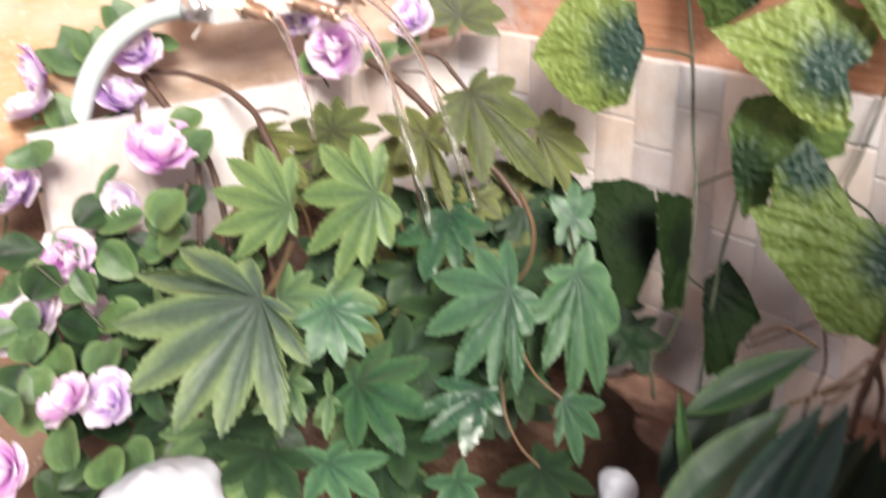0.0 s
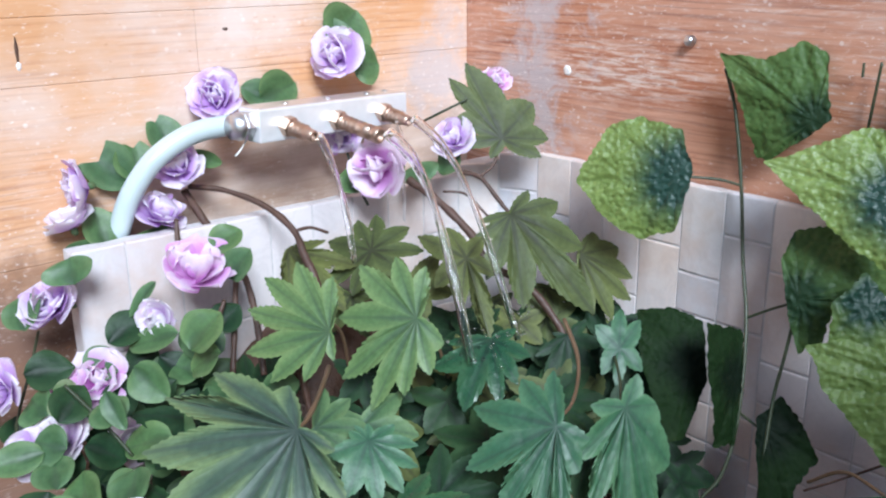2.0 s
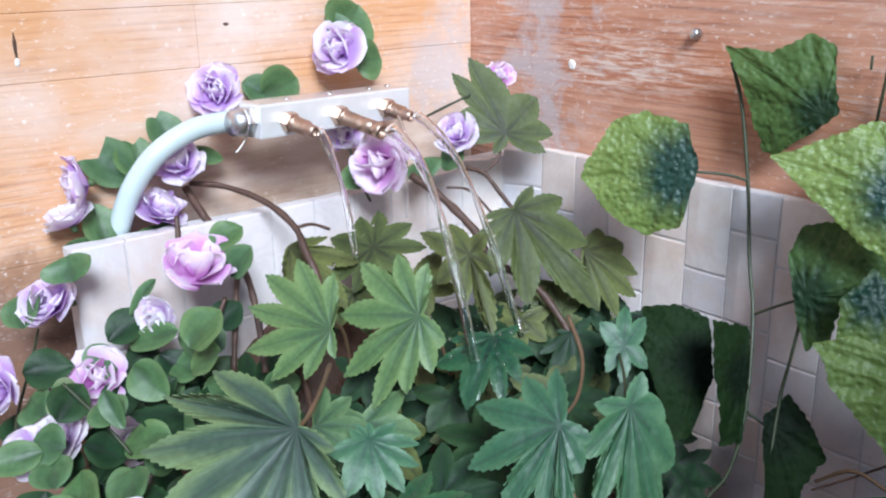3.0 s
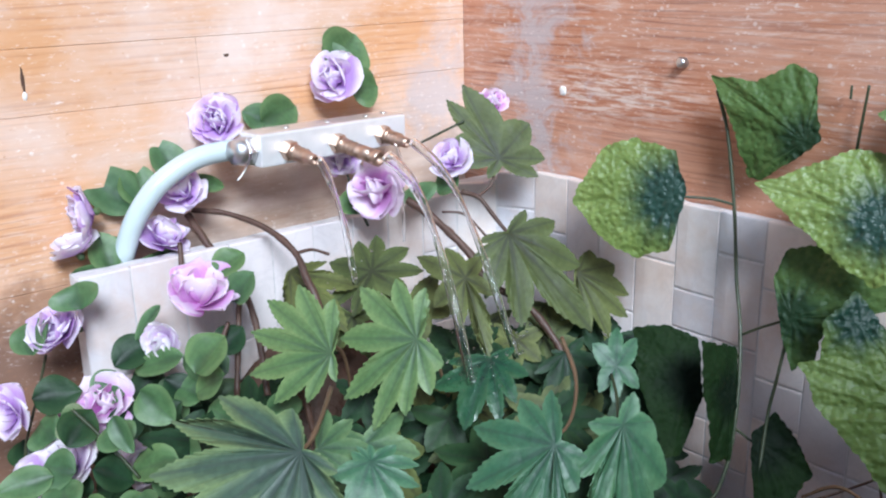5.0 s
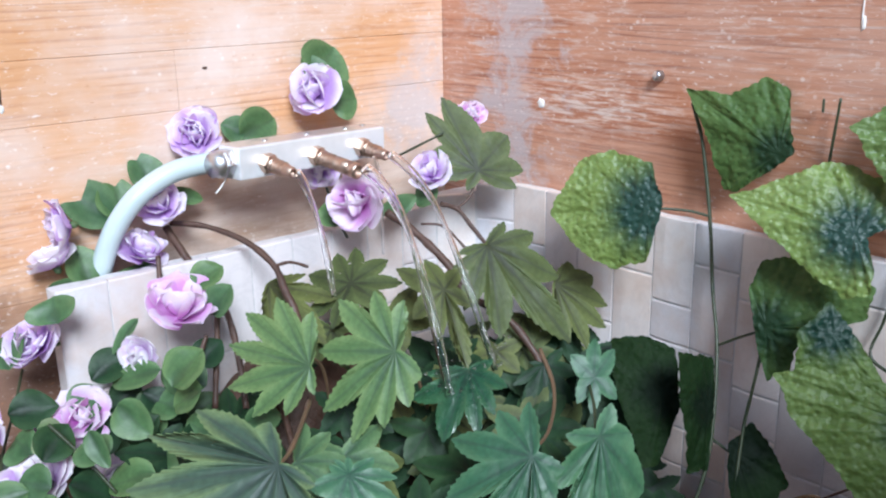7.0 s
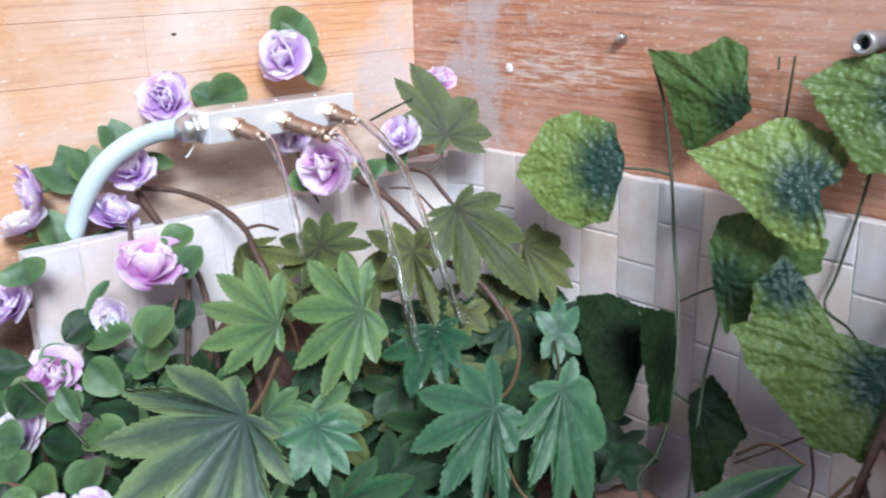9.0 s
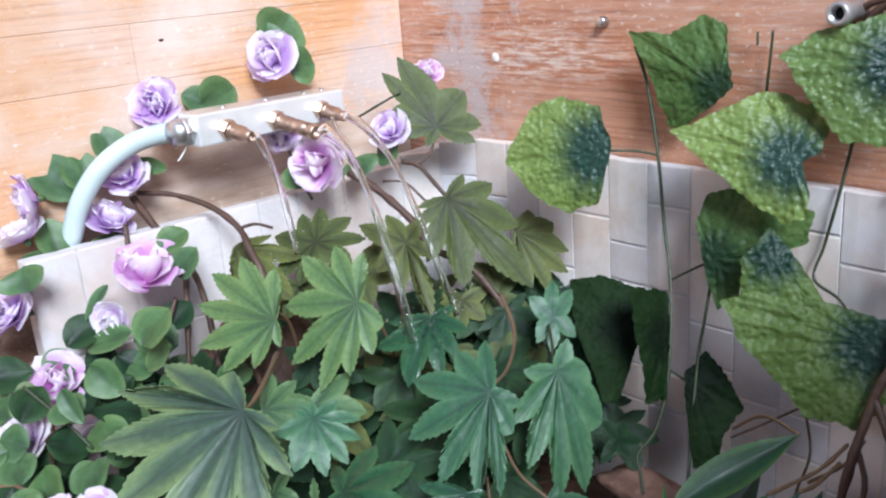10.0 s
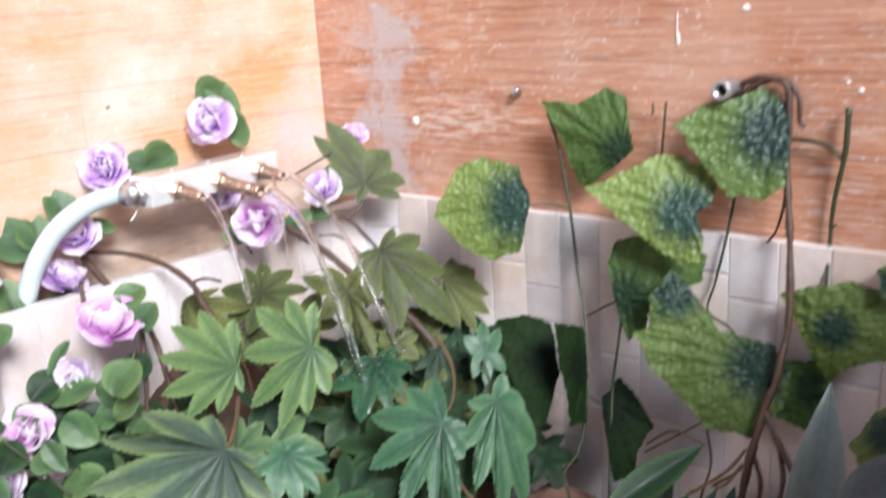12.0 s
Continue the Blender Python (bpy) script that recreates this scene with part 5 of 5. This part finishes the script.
oval_leaf(FERN, (-0.0901, -0.4017, 0.1968), (-0.1361, -0.3834, 0.1681), (-0.6, -0.27, 0.79), 0.0225, "strap_shaded", fold=0.4, droop=0.08, shape=1.25, wave=0.02)
oval_leaf(FERN, (-0.1081, -0.3957, 0.1871), (-0.1557, -0.3850, 0.1546), (-0.6, -0.27, 0.79), 0.0209, "strap_shaded", fold=0.4, droop=0.08, shape=1.25, wave=0.02)
oval_leaf(FERN, (-0.0936, -0.4132, 0.1979), (-0.1386, -0.4068, 0.1659), (-0.6, -0.27, 0.79), 0.0196, "strap_shaded", fold=0.4, droop=0.08, shape=1.25, wave=0.02)
oval_leaf(FERN, (-0.1173, -0.4768, 0.2039), (-0.1578, -0.4699, 0.1755), (-0.6, -0.27, 0.79), 0.0176, "strap_shaded", fold=0.4, droop=0.08, shape=1.25, wave=0.02)
oval_leaf(FERN, (-0.1032, -0.5141, 0.2954), (-0.1991, -0.5422, 0.2364), (-0.73, -0.37, 0.49), 0.0305, "blue", fold=0.4, droop=0.08, shape=1.25, wave=0.02)
oval_leaf(FERN, (-0.1473, -0.5746, 0.2914), (-0.2061, -0.5506, 0.2595), (-0.51, -0.34, 0.8), 0.0318, "blue", fold=0.4, droop=0.08, shape=1.25, wave=0.02)
part("stem", tube([local(FERN, p) for p in [(-0.1718, -0.4599, 0.2395), (-0.1596, -0.4612, 0.2376), (-0.1284, -0.4642, 0.2347), (-0.0936, -0.462, 0.2325)]], 0.0011, 9, 0.25), STEM_LIGHT, FERN)
part("stem", tube([local(FERN, p) for p in [(-0.1757, -0.4775, 0.2502), (-0.1562, -0.475, 0.2429), (-0.1152, -0.468, 0.2333)]], 0.0011, 9, 0.25), STEM_LIGHT, FERN)
part("stem", tube([local(FERN, p) for p in [(-0.0868, -0.4315, 0.2246), (-0.0765, -0.4039, 0.2224), (-0.0731, -0.3821, 0.2045)]], 0.0011, 9, 0.25), STEM_LIGHT, FERN)


# ---------------------------------------------------------------- lilac flower garland
GARLAND = thing("flower_garland", (-0.33, -0.05, 0.2), "artificial garland of lilac double blossoms among small round leaves", "artificial flowers")
flower(GARLAND, (-0.1467, -0.018, 0.4282), (-0.63, -0.28, 0.71), 0.0207, "lilac", 1)
flower(GARLAND, (-0.245, -0.0164, 0.4072), (-0.62, -0.12, 0.78), 0.0185, "lilac", 2)
flower(GARLAND, (-0.1552, -0.0797, 0.3541), (-0.68, -0.64, 0.38), 0.0211, "pink", 3)
flower(GARLAND, (-0.3425, -0.0163, 0.361), (-0.86, 0.22, 0.44), 0.0165, "lilac", 4)
flower(GARLAND, (-0.2796, -0.0167, 0.3628), (-0.17, -0.52, 0.77), 0.0158, "lilac", 5)
flower(GARLAND, (-0.355, -0.0162, 0.3352), (-0.49, -0.13, 0.86), 0.0169, "white", 6)
flower(GARLAND, (-0.3008, -0.0242, 0.3318), (-0.08, -0.42, 0.84), 0.0183, "lilac", 7)
flower(GARLAND, (-0.3055, -0.0872, 0.3082), (-0.41, -0.64, 0.64), 0.0235, "pink", 8)
flower(GARLAND, (-0.3295, -0.085, 0.2889), (-0.75, -0.56, 0.07), 0.0134, "white", 9)
flower(GARLAND, (-0.3828, -0.0479, 0.2951), (-0.51, -0.45, 0.72), 0.0188, "lilac", 10)
flower(GARLAND, (-0.3762, -0.0978, 0.2623), (-0.41, -0.64, 0.64), 0.0172, "pink", 11)
flower(GARLAND, (-0.4042, -0.1126, 0.24), (-0.46, -0.39, 0.8), 0.0165, "white", 12)
flower(GARLAND, (-0.3687, -0.1084, 0.2241), (-0.16, -0.8, 0.41), 0.0133, "white", 13)
flower(GARLAND, (-0.1577, -0.0355, 0.374), (-0.69, -0.5, 0.36), 0.0138, "lilac", 14)
flower(GARLAND, (-0.0872, -0.0838, 0.3658), (-0.39, -0.77, 0.35), 0.0172, "lilac", 15)
flower(GARLAND, (-0.0393, -0.0763, 0.4051), (-0.25, -0.61, 0.7), 0.0120, "pink", 16)
flower(GARLAND, (-0.4245, -0.1184, 0.2414), (-0.63, -0.44, 0.64), 0.0125, "lilac", 17)
flower(GARLAND, (-0.3992, -0.1931, 0.2163), (-0.33, -0.56, 0.75), 0.0150, "lilac", 18)
flower(GARLAND, (-0.4176, -0.1888, 0.2229), (-0.57, -0.24, 0.77), 0.0149, "pink", 19)
flower(GARLAND, (-0.4563, -0.194, 0.2034), (-0.5, -0.44, 0.73), 0.0165, "pink", 20)
flower(GARLAND, (-0.3948, -0.0906, 0.2541), (-0.84, -0.21, 0.43), 0.0118, "pink", 21)
flower(GARLAND, (-0.4241, -0.0829, 0.2671), (-0.63, -0.44, 0.64), 0.0151, "lilac", 22)
oval_leaf(GARLAND, (-0.1447, -0.012, 0.4384), (-0.124, -0.0224, 0.4641), (-0.14, -0.86, 0.23), 0.0439, "round", shape=0.85)
oval_leaf(GARLAND, (-0.1384, -0.0245, 0.4215), (-0.1211, -0.0415, 0.4256), (-0.13, -0.88, 0.2), 0.0311, "round", shape=0.85)
oval_leaf(GARLAND, (-0.1379, -0.017, 0.4338), (-0.1494, -0.0095, 0.4578), (-0.1, -0.9, 0.22), 0.0214, "round", shape=0.85)
oval_leaf(GARLAND, (-0.2094, -0.0083, 0.4019), (-0.177, -0.0123, 0.4135), (-0.07, -0.91, 0.24), 0.0320, "round", shape=0.85)
oval_leaf(GARLAND, (-0.2046, -0.0084, 0.4034), (-0.2205, -0.0093, 0.4137), (-0.14, -0.85, 0.26), 0.0208, "round", shape=0.85)
oval_leaf(GARLAND, (-0.2792, -0.0095, 0.3746), (-0.2885, -0.0092, 0.4007), (-0.11, -0.86, 0.28), 0.0251, "round", shape=0.85)
oval_leaf(GARLAND, (-0.3072, -0.0081, 0.3569), (-0.3039, -0.0084, 0.3862), (-0.1, -0.88, 0.26), 0.0303, "round", shape=0.85)
oval_leaf(GARLAND, (-0.3092, -0.0083, 0.3573), (-0.341, -0.0088, 0.3862), (-0.1, -0.88, 0.25), 0.0326, "round", shape=0.85)
oval_leaf(GARLAND, (-0.2746, -0.0168, 0.371), (-0.2518, -0.0289, 0.3659), (-0.19, -0.79, 0.28), 0.0128, "round", shape=0.85)
oval_leaf(GARLAND, (-0.3372, -0.0233, 0.3203), (-0.3408, -0.0169, 0.3472), (-0.1, -0.87, 0.28), 0.0238, "round", shape=0.85)
oval_leaf(GARLAND, (-0.3608, -0.0423, 0.2919), (-0.3736, -0.0367, 0.315), (-0.34, -0.62, 0.47), 0.0287, "round", shape=0.85)
oval_leaf(GARLAND, (-0.2901, -0.0811, 0.3215), (-0.2798, -0.0881, 0.3402), (-0.55, -0.36, 0.69), 0.0246, "round", shape=0.85)
oval_leaf(GARLAND, (-0.2888, -0.0992, 0.3064), (-0.2801, -0.1054, 0.327), (-0.8, -0.27, 0.38), 0.0241, "round", shape=0.85)
oval_leaf(GARLAND, (-0.3831, -0.096, 0.2688), (-0.3636, -0.097, 0.2777), (-0.31, -0.64, 0.49), 0.0227, "round", shape=0.85)
oval_leaf(GARLAND, (-0.4041, -0.0993, 0.2663), (-0.3886, -0.1151, 0.2542), (-0.66, -0.33, 0.52), 0.0223, "pale", shape=0.85)
oval_leaf(GARLAND, (-0.3282, -0.1036, 0.2821), (-0.3634, -0.0902, 0.2865), (-0.63, -0.35, 0.55), 0.0176, "round", shape=0.85)
oval_leaf(GARLAND, (-0.3028, -0.1108, 0.265), (-0.3253, -0.0975, 0.2831), (-0.33, -0.59, 0.58), 0.0263, "round", shape=0.85)
oval_leaf(GARLAND, (-0.3187, -0.1092, 0.2539), (-0.3343, -0.1058, 0.2694), (-0.33, -0.55, 0.7), 0.0241, "round", shape=0.85)
oval_leaf(GARLAND, (-0.3274, -0.022, 0.3177), (-0.289, -0.0388, 0.3312), (-0.18, -0.81, 0.28), 0.0091, "round", shape=0.85)
oval_leaf(GARLAND, (-0.3632, -0.0195, 0.3234), (-0.3248, -0.0419, 0.3259), (-0.08, -0.9, 0.25), 0.0101, "round", shape=0.85)
oval_leaf(GARLAND, (-0.3966, -0.184, 0.2291), (-0.4019, -0.1776, 0.2501), (-0.63, -0.21, 0.72), 0.0275, "round", shape=0.85)
oval_leaf(GARLAND, (-0.4147, -0.1755, 0.2226), (-0.4262, -0.1635, 0.2467), (-0.69, -0.3, 0.42), 0.0298, "round", shape=0.85)
oval_leaf(GARLAND, (-0.4247, -0.1769, 0.2251), (-0.4354, -0.1742, 0.2411), (-0.35, -0.66, 0.38), 0.0226, "round", shape=0.85)
oval_leaf(GARLAND, (-0.453, -0.1888, 0.2321), (-0.4458, -0.193, 0.243), (-0.62, -0.36, 0.45), 0.0284, "round", shape=0.85)
oval_leaf(GARLAND, (-0.3888, -0.157, 0.2629), (-0.3947, -0.1481, 0.2779), (-0.35, -0.49, 0.69), 0.0231, "round", shape=0.85)
oval_leaf(GARLAND, (-0.3924, -0.1528, 0.2819), (-0.384, -0.1611, 0.2619), (-0.53, -0.47, 0.39), 0.0120, "round", shape=0.85)
oval_leaf(GARLAND, (-0.3626, -0.1626, 0.2484), (-0.3914, -0.1532, 0.2592), (-0.56, -0.27, 0.72), 0.0224, "round", shape=0.85)
oval_leaf(GARLAND, (-0.3533, -0.1612, 0.2356), (-0.3684, -0.1524, 0.2635), (-0.46, -0.35, 0.76), 0.0258, "round", shape=0.85)
oval_leaf(GARLAND, (-0.3205, -0.1429, 0.2795), (-0.3427, -0.1329, 0.2801), (-0.72, -0.16, 0.64), 0.0232, "round", shape=0.85)
oval_leaf(GARLAND, (-0.3369, -0.1388, 0.285), (-0.3138, -0.1395, 0.2998), (-0.69, -0.24, 0.56), 0.0315, "round", shape=0.85)
oval_leaf(GARLAND, (-0.4291, -0.2036, 0.1944), (-0.4403, -0.1909, 0.2182), (-0.74, -0.26, 0.44), 0.0274, "round", shape=0.85)
oval_leaf(GARLAND, (-0.415, -0.2159, 0.1827), (-0.4231, -0.2083, 0.2046), (-0.55, -0.23, 0.77), 0.0255, "round", shape=0.85)
oval_leaf(GARLAND, (-0.3953, -0.213, 0.1779), (-0.4075, -0.2051, 0.1986), (-0.57, -0.31, 0.59), 0.0260, "round", shape=0.85)
oval_leaf(GARLAND, (-0.4258, -0.186, 0.223), (-0.4417, -0.1796, 0.2342), (-0.42, -0.42, 0.64), 0.0366, "round", shape=0.85)
oval_leaf(GARLAND, (-0.424, -0.1552, 0.2366), (-0.4268, -0.1489, 0.2563), (-0.39, -0.37, 0.76), 0.0237, "round", shape=0.85)
oval_leaf(GARLAND, (-0.4031, -0.054, 0.2886), (-0.4072, -0.0471, 0.3136), (-0.57, -0.37, 0.6), 0.0268, "round", shape=0.85)
oval_leaf(GARLAND, (-0.3261, -0.0713, 0.3065), (-0.3463, -0.0702, 0.2884), (-0.62, -0.29, 0.7), 0.0107, "round", shape=0.85)
oval_leaf(GARLAND, (-0.3181, -0.1472, 0.2472), (-0.3342, -0.1374, 0.2598), (-0.57, -0.44, 0.38), 0.0268, "round", shape=0.85)
oval_leaf(GARLAND, (-0.3656, -0.1242, 0.2776), (-0.3514, -0.14, 0.26), (-0.55, -0.45, 0.39), 0.0232, "round", shape=0.85)
oval_leaf(GARLAND, (-0.3764, -0.0723, 0.3166), (-0.3819, -0.0705, 0.3335), (-0.52, -0.48, 0.4), 0.0331, "round", shape=0.85)
oval_leaf(GARLAND, (-0.1111, -0.0772, 0.3362), (-0.1155, -0.0696, 0.3537), (-0.43, -0.5, 0.61), 0.0307, "round", shape=0.85)
oval_leaf(GARLAND, (-0.0873, -0.0904, 0.357), (-0.1005, -0.0784, 0.3437), (-0.77, -0.21, 0.59), 0.0246, "round", shape=0.85)
oval_leaf(GARLAND, (-0.1653, -0.0636, 0.3348), (-0.177, -0.0606, 0.358), (-0.69, -0.31, 0.5), 0.0237, "round", shape=0.85)
oval_leaf(GARLAND, (-0.3374, -0.0087, 0.3208), (-0.3242, -0.0104, 0.3385), (-0.16, -0.84, 0.23), 0.0231, "round", shape=0.85)
oval_leaf(GARLAND, (-0.41, -0.1019, 0.2531), (-0.4214, -0.0939, 0.265), (-0.62, -0.35, 0.56), 0.0255, "round", shape=0.85)
oval_leaf(GARLAND, (-0.3735, -0.1023, 0.228), (-0.3493, -0.1065, 0.2361), (-0.6, -0.34, 0.62), 0.0264, "round", shape=0.85)
oval_leaf(GARLAND, (-0.3483, -0.0952, 0.2352), (-0.324, -0.0945, 0.2463), (-0.5, -0.43, 0.61), 0.0269, "round", shape=0.85)

# small leaves deeper in the garland, most with shade put into their green
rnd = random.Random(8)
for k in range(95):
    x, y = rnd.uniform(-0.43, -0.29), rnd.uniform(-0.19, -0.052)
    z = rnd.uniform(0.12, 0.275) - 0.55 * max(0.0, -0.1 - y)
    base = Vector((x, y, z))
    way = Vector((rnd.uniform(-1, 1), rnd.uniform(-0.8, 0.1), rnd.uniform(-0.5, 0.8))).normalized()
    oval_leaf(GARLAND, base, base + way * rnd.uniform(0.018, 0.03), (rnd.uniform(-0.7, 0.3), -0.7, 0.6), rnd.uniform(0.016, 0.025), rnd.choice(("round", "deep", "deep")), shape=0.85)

part("stem", tube([local(GARLAND, p) for p in [(-0.3893, -0.0311, 0.2771), (-0.4039, -0.0557, 0.263), (-0.4182, -0.0725, 0.2442), (-0.4296, -0.0999, 0.2308)]], 0.0009, 9, 0.15), STEM_GREEN, GARLAND)
part("stem", tube([local(GARLAND, p) for p in [(-0.386, -0.0939, 0.2409), (-0.3609, -0.0914, 0.2383), (-0.3364, -0.0868, 0.2416), (-0.3085, -0.0876, 0.2508)]], 0.0012, 9, 0.15), STEM_GREEN, GARLAND)
part("stem", tube([local(GARLAND, p) for p in [(-0.3489, -0.0069, 0.315), (-0.3223, -0.0197, 0.32), (-0.2862, -0.0318, 0.327)]], 0.0012, 9, 0.15), STEM_GREEN, GARLAND)
part("stem", tube([local(GARLAND, p) for p in [(-0.1002, -0.0511, 0.3756), (-0.0913, -0.0688, 0.3857), (-0.0745, -0.0832, 0.3964)]], 0.0010, 9, 0.15), STEM_GREEN, GARLAND)
part("stem", tube([local(GARLAND, p) for p in [(-0.1556, -0.0637, 0.3241), (-0.1567, -0.0516, 0.3398), (-0.1568, -0.0386, 0.3642)]], 0.0010, 9, 0.15), STEM_GREEN, GARLAND)
part("stem", tube([local(GARLAND, p) for p in [(-0.4043, -0.1239, 0.279), (-0.3914, -0.1375, 0.2581), (-0.3813, -0.151, 0.2381)]], 0.0010, 9, 0.15), STEM_GREEN, GARLAND)


# ---------------------------------------------------------------- small things
def pebble(place, size, seed, material, name, label, category):
    bm = bmesh.new()
    bmesh.ops.create_icosphere(bm, subdivisions=4, radius=1)
    for v in bm.verts:
        k = 0.22 if seed < 3 else 0.35
        n = 1 + k * noise.noise(v.co * (0.9 + k) + Vector((seed, 0, 0))) + 0.3 * k * noise.noise(v.co * 5 + Vector((seed, 3, 0)))
        v.co = Vector((v.co.x * size[0], v.co.y * size[1], v.co.z * size[2])) * n
    ob = new(name, mesh_of(name, bm, material))
    ob.location = place
    return tagged(ob, label, category)


pebble((-0.3999, -0.236, 0.1667), (0.036, 0.03, 0.028), 1, WHITE_STONE, "white_stone", "smooth white stone lying under the fatsia leaves", "stone")
pebble((-0.1851, -0.3715, 0.1437), (0.012, 0.011, 0.014), 2, WHITE_STONE, "white_pebble", "small white pebble on the clay bed", "stone")
# three lumps stand in for the orange-brown stone ledge under the tiles
pebble((-0.0675, -0.313, 0.1281), (0.02, 0.036, 0.011), 3, TERRACOTTA, "ledge_lump", "rough flat lump standing in for a terracotta-coloured ledge below the tiles", "stone")
pebble((-0.0868, -0.3332, 0.1143), (0.013, 0.022, 0.009), 5, TERRACOTTA, "ledge_lump", "rough flat lump standing in for a terracotta-coloured ledge below the tiles", "stone")
pebble((-0.0368, -0.4473, 0.1401), (0.02, 0.03, 0.016), 7, TERRACOTTA, "ledge_lump", "rough flat lump standing in for a terracotta-coloured ledge below the tiles", "stone")

PIPE = thing("pipe_stub", (-0.001, -0.411, 0.451), "short grey steel pipe stub sticking out of the wooden wall", "pipe")
m = along_x((0, 0, 0), (-1, -0.05, 0.02))
part("sleeve", turned([(0, 0.0058), (0.02, 0.0058), (0.021, 0.0066), (0.029, 0.0066), (0.03, 0.006), (0.03, 0.0041), (0.022, 0.0038)], 28, m), PIPE_GREY, PIPE)
part("bore", turned([(0.0215, 0.0038), (0.0222, 0.0038)], 20, m), DARK, PIPE, "dark open bore")


def blob(name, place, size, material, parent, label):
    bm = bmesh.new()
    bmesh.ops.create_icosphere(bm, subdivisions=3, radius=1)
    for v in bm.verts:
        k = 1 + 0.35 * noise.noise(v.co * 1.7 + Vector(place) * 50)
        v.co = Vector([v.co[i] * size[i] * k for i in range(3)]) + Vector(place)
    part(name, bm, material, parent, label)


KNOT = simple("dark_knot", (0.08, 0.04, 0.025), 0.7)
DRIP = simple("white_paint", (0.8, 0.78, 0.75), 0.5)

blob("knot", (-0.228, 0, 0.453), (0.0022, 0.0004, 0.0012), KNOT, WALL_N, "small dark knot")
blob("knot", (-0.369, 0, 0.447), (0.0012, 0.0004, 0.0085), KNOT, WALL_N, "dark upright crack")
blob("paint_drip", (-0.369, 0, 0.438), (0.0016, 0.0009, 0.0028), DRIP, WALL_N, "white paint drip")
blob("paint_drip", (0, -0.368, 0.482), (0.0008, 0.0012, 0.003), DRIP, WALL_E, "white paint spot")
blob("paint_drip", (0, -0.367, 0.49), (0.0008, 0.0004, 0.012), DRIP, WALL_E, "white paint spot")
blob("paint_drip", (0, -0.117, 0.415), (0.0008, 0.004, 0.004), DRIP, WALL_E, "white paint spot")
blob("paint_drip", (0, -0.368, 0.483), (0.0008, 0.0012, 0.004), DRIP, WALL_E, "white paint spot")
blob("paint_drip", (0, -0.416, 0.503), (0.0008, 0.003, 0.002), DRIP, WALL_E, "white paint spot")
blob("paint_drip", (0, -0.492, 0.45), (0.0008, 0.002, 0.0015), DRIP, WALL_E, "white paint spot")
blob("paint_drip", (0, -0.484, 0.455), (0.0008, 0.0015, 0.001), DRIP, WALL_E, "white paint spot")
thread = new("wire_tie", mesh_of("wire_tie", tube([(-0.2429, -0.0507, 0.3889), (-0.247, -0.0524, 0.3818), (-0.2506, -0.0517, 0.3767), (-0.2539, -0.0509, 0.3732)], 0.0006, 6), DRIP))
tagged(thread, "loose end of a pale wire tie under the hose clamp", "wire")

SCREW = thing("wall_screw", (-0.0005, -0.230, 0.444), "small steel screw set in the wooden wall", "screw")
m = along_x((0, 0, 0), (-1, 0, 0.1))
part("shank", turned([(0, 0.0032), (0.001, 0.0038), (0.002, 0.003), (0.003, 0.0038), (0.004, 0.003), (0.005, 0.0038), (0.006, 0.003), (0.0066, 0.0022)], 16, m), STEEL, SCREW)


# ---------------------------------------------------------------- tiles of the lining
def tile_mesh(s, w, z, h, seed):
    rnd = random.Random(seed)
    bm = bmesh.new()
    n = 4
    fr, bk = [], []
    lift = rnd.uniform(-0.0003, 0.0004)
    for i in range(n + 1):
        u = i / n
        p, nn = lining(s + w * u)
        edge = 0.0006 if i in (0, n) else 0
        col = []
        for k, zz in enumerate((z, z + 0.0009, z + h - 0.0009, z + h)):
            e = edge + (0.0005 if k in (0, 3) else 0)
            q = p + nn * (0.0006 + lift - e)
            col.append(bm.verts.new((q.x, q.y, zz)))
        fr.append(col)
        q = p - nn * 0.005
        bk.append([bm.verts.new((q.x, q.y, z)), bm.verts.new((q.x, q.y, z + h))])
    for i in range(n):
        for k in range(3):
            bm.faces.new((fr[i][k], fr[i + 1][k], fr[i + 1][k + 1], fr[i][k + 1]))
        bm.faces.new((fr[i][3], fr[i + 1][3], bk[i + 1][1], bk[i][1]))
        bm.faces.new((fr[i][0], bk[i][0], bk[i + 1][0], fr[i + 1][0]))
    for i in (0, n):
        bm.faces.new((fr[i][0], fr[i][1], fr[i][2], fr[i][3], bk[i][1], bk[i][0]))
    bmesh.ops.recalc_face_normals(bm, faces=bm.faces[:])
    return mesh_of("tile", bm, MARBLE, False)


def build_tiles():
    rnd = random.Random(11)
    s, col = 0.0005, 0
    while s < RUN_N + ARC + 0.55:
        w = 0.0355 if col % 3 else 0.034
        top = rim_height(s + w / 2)
        z = top - (0.0, 0.034, 0.017)[col % 3] * 0
        seq = ((0.064, 0.03, 0.064, 0.03, 0.064, 0.03), (0.03, 0.064, 0.064, 0.03, 0.064, 0.03), (0.047, 0.064, 0.03, 0.064, 0.064, 0.03))[col % 3]
        if s + w < RUN_N:  # tall tiles beside the north wall
            seq = (0.074, 0.074, 0.074, 0.05)
        for h in seq:
            if z - h < 0.02:
                break
            ob = new("tile", tile_mesh(s, w - 0.0016, z - h + 0.0008, h - 0.0016, rnd.randint(0, 9999)))
            ob.parent = LINING
            z -= h
        s, col = s + w, col + 1


build_tiles()
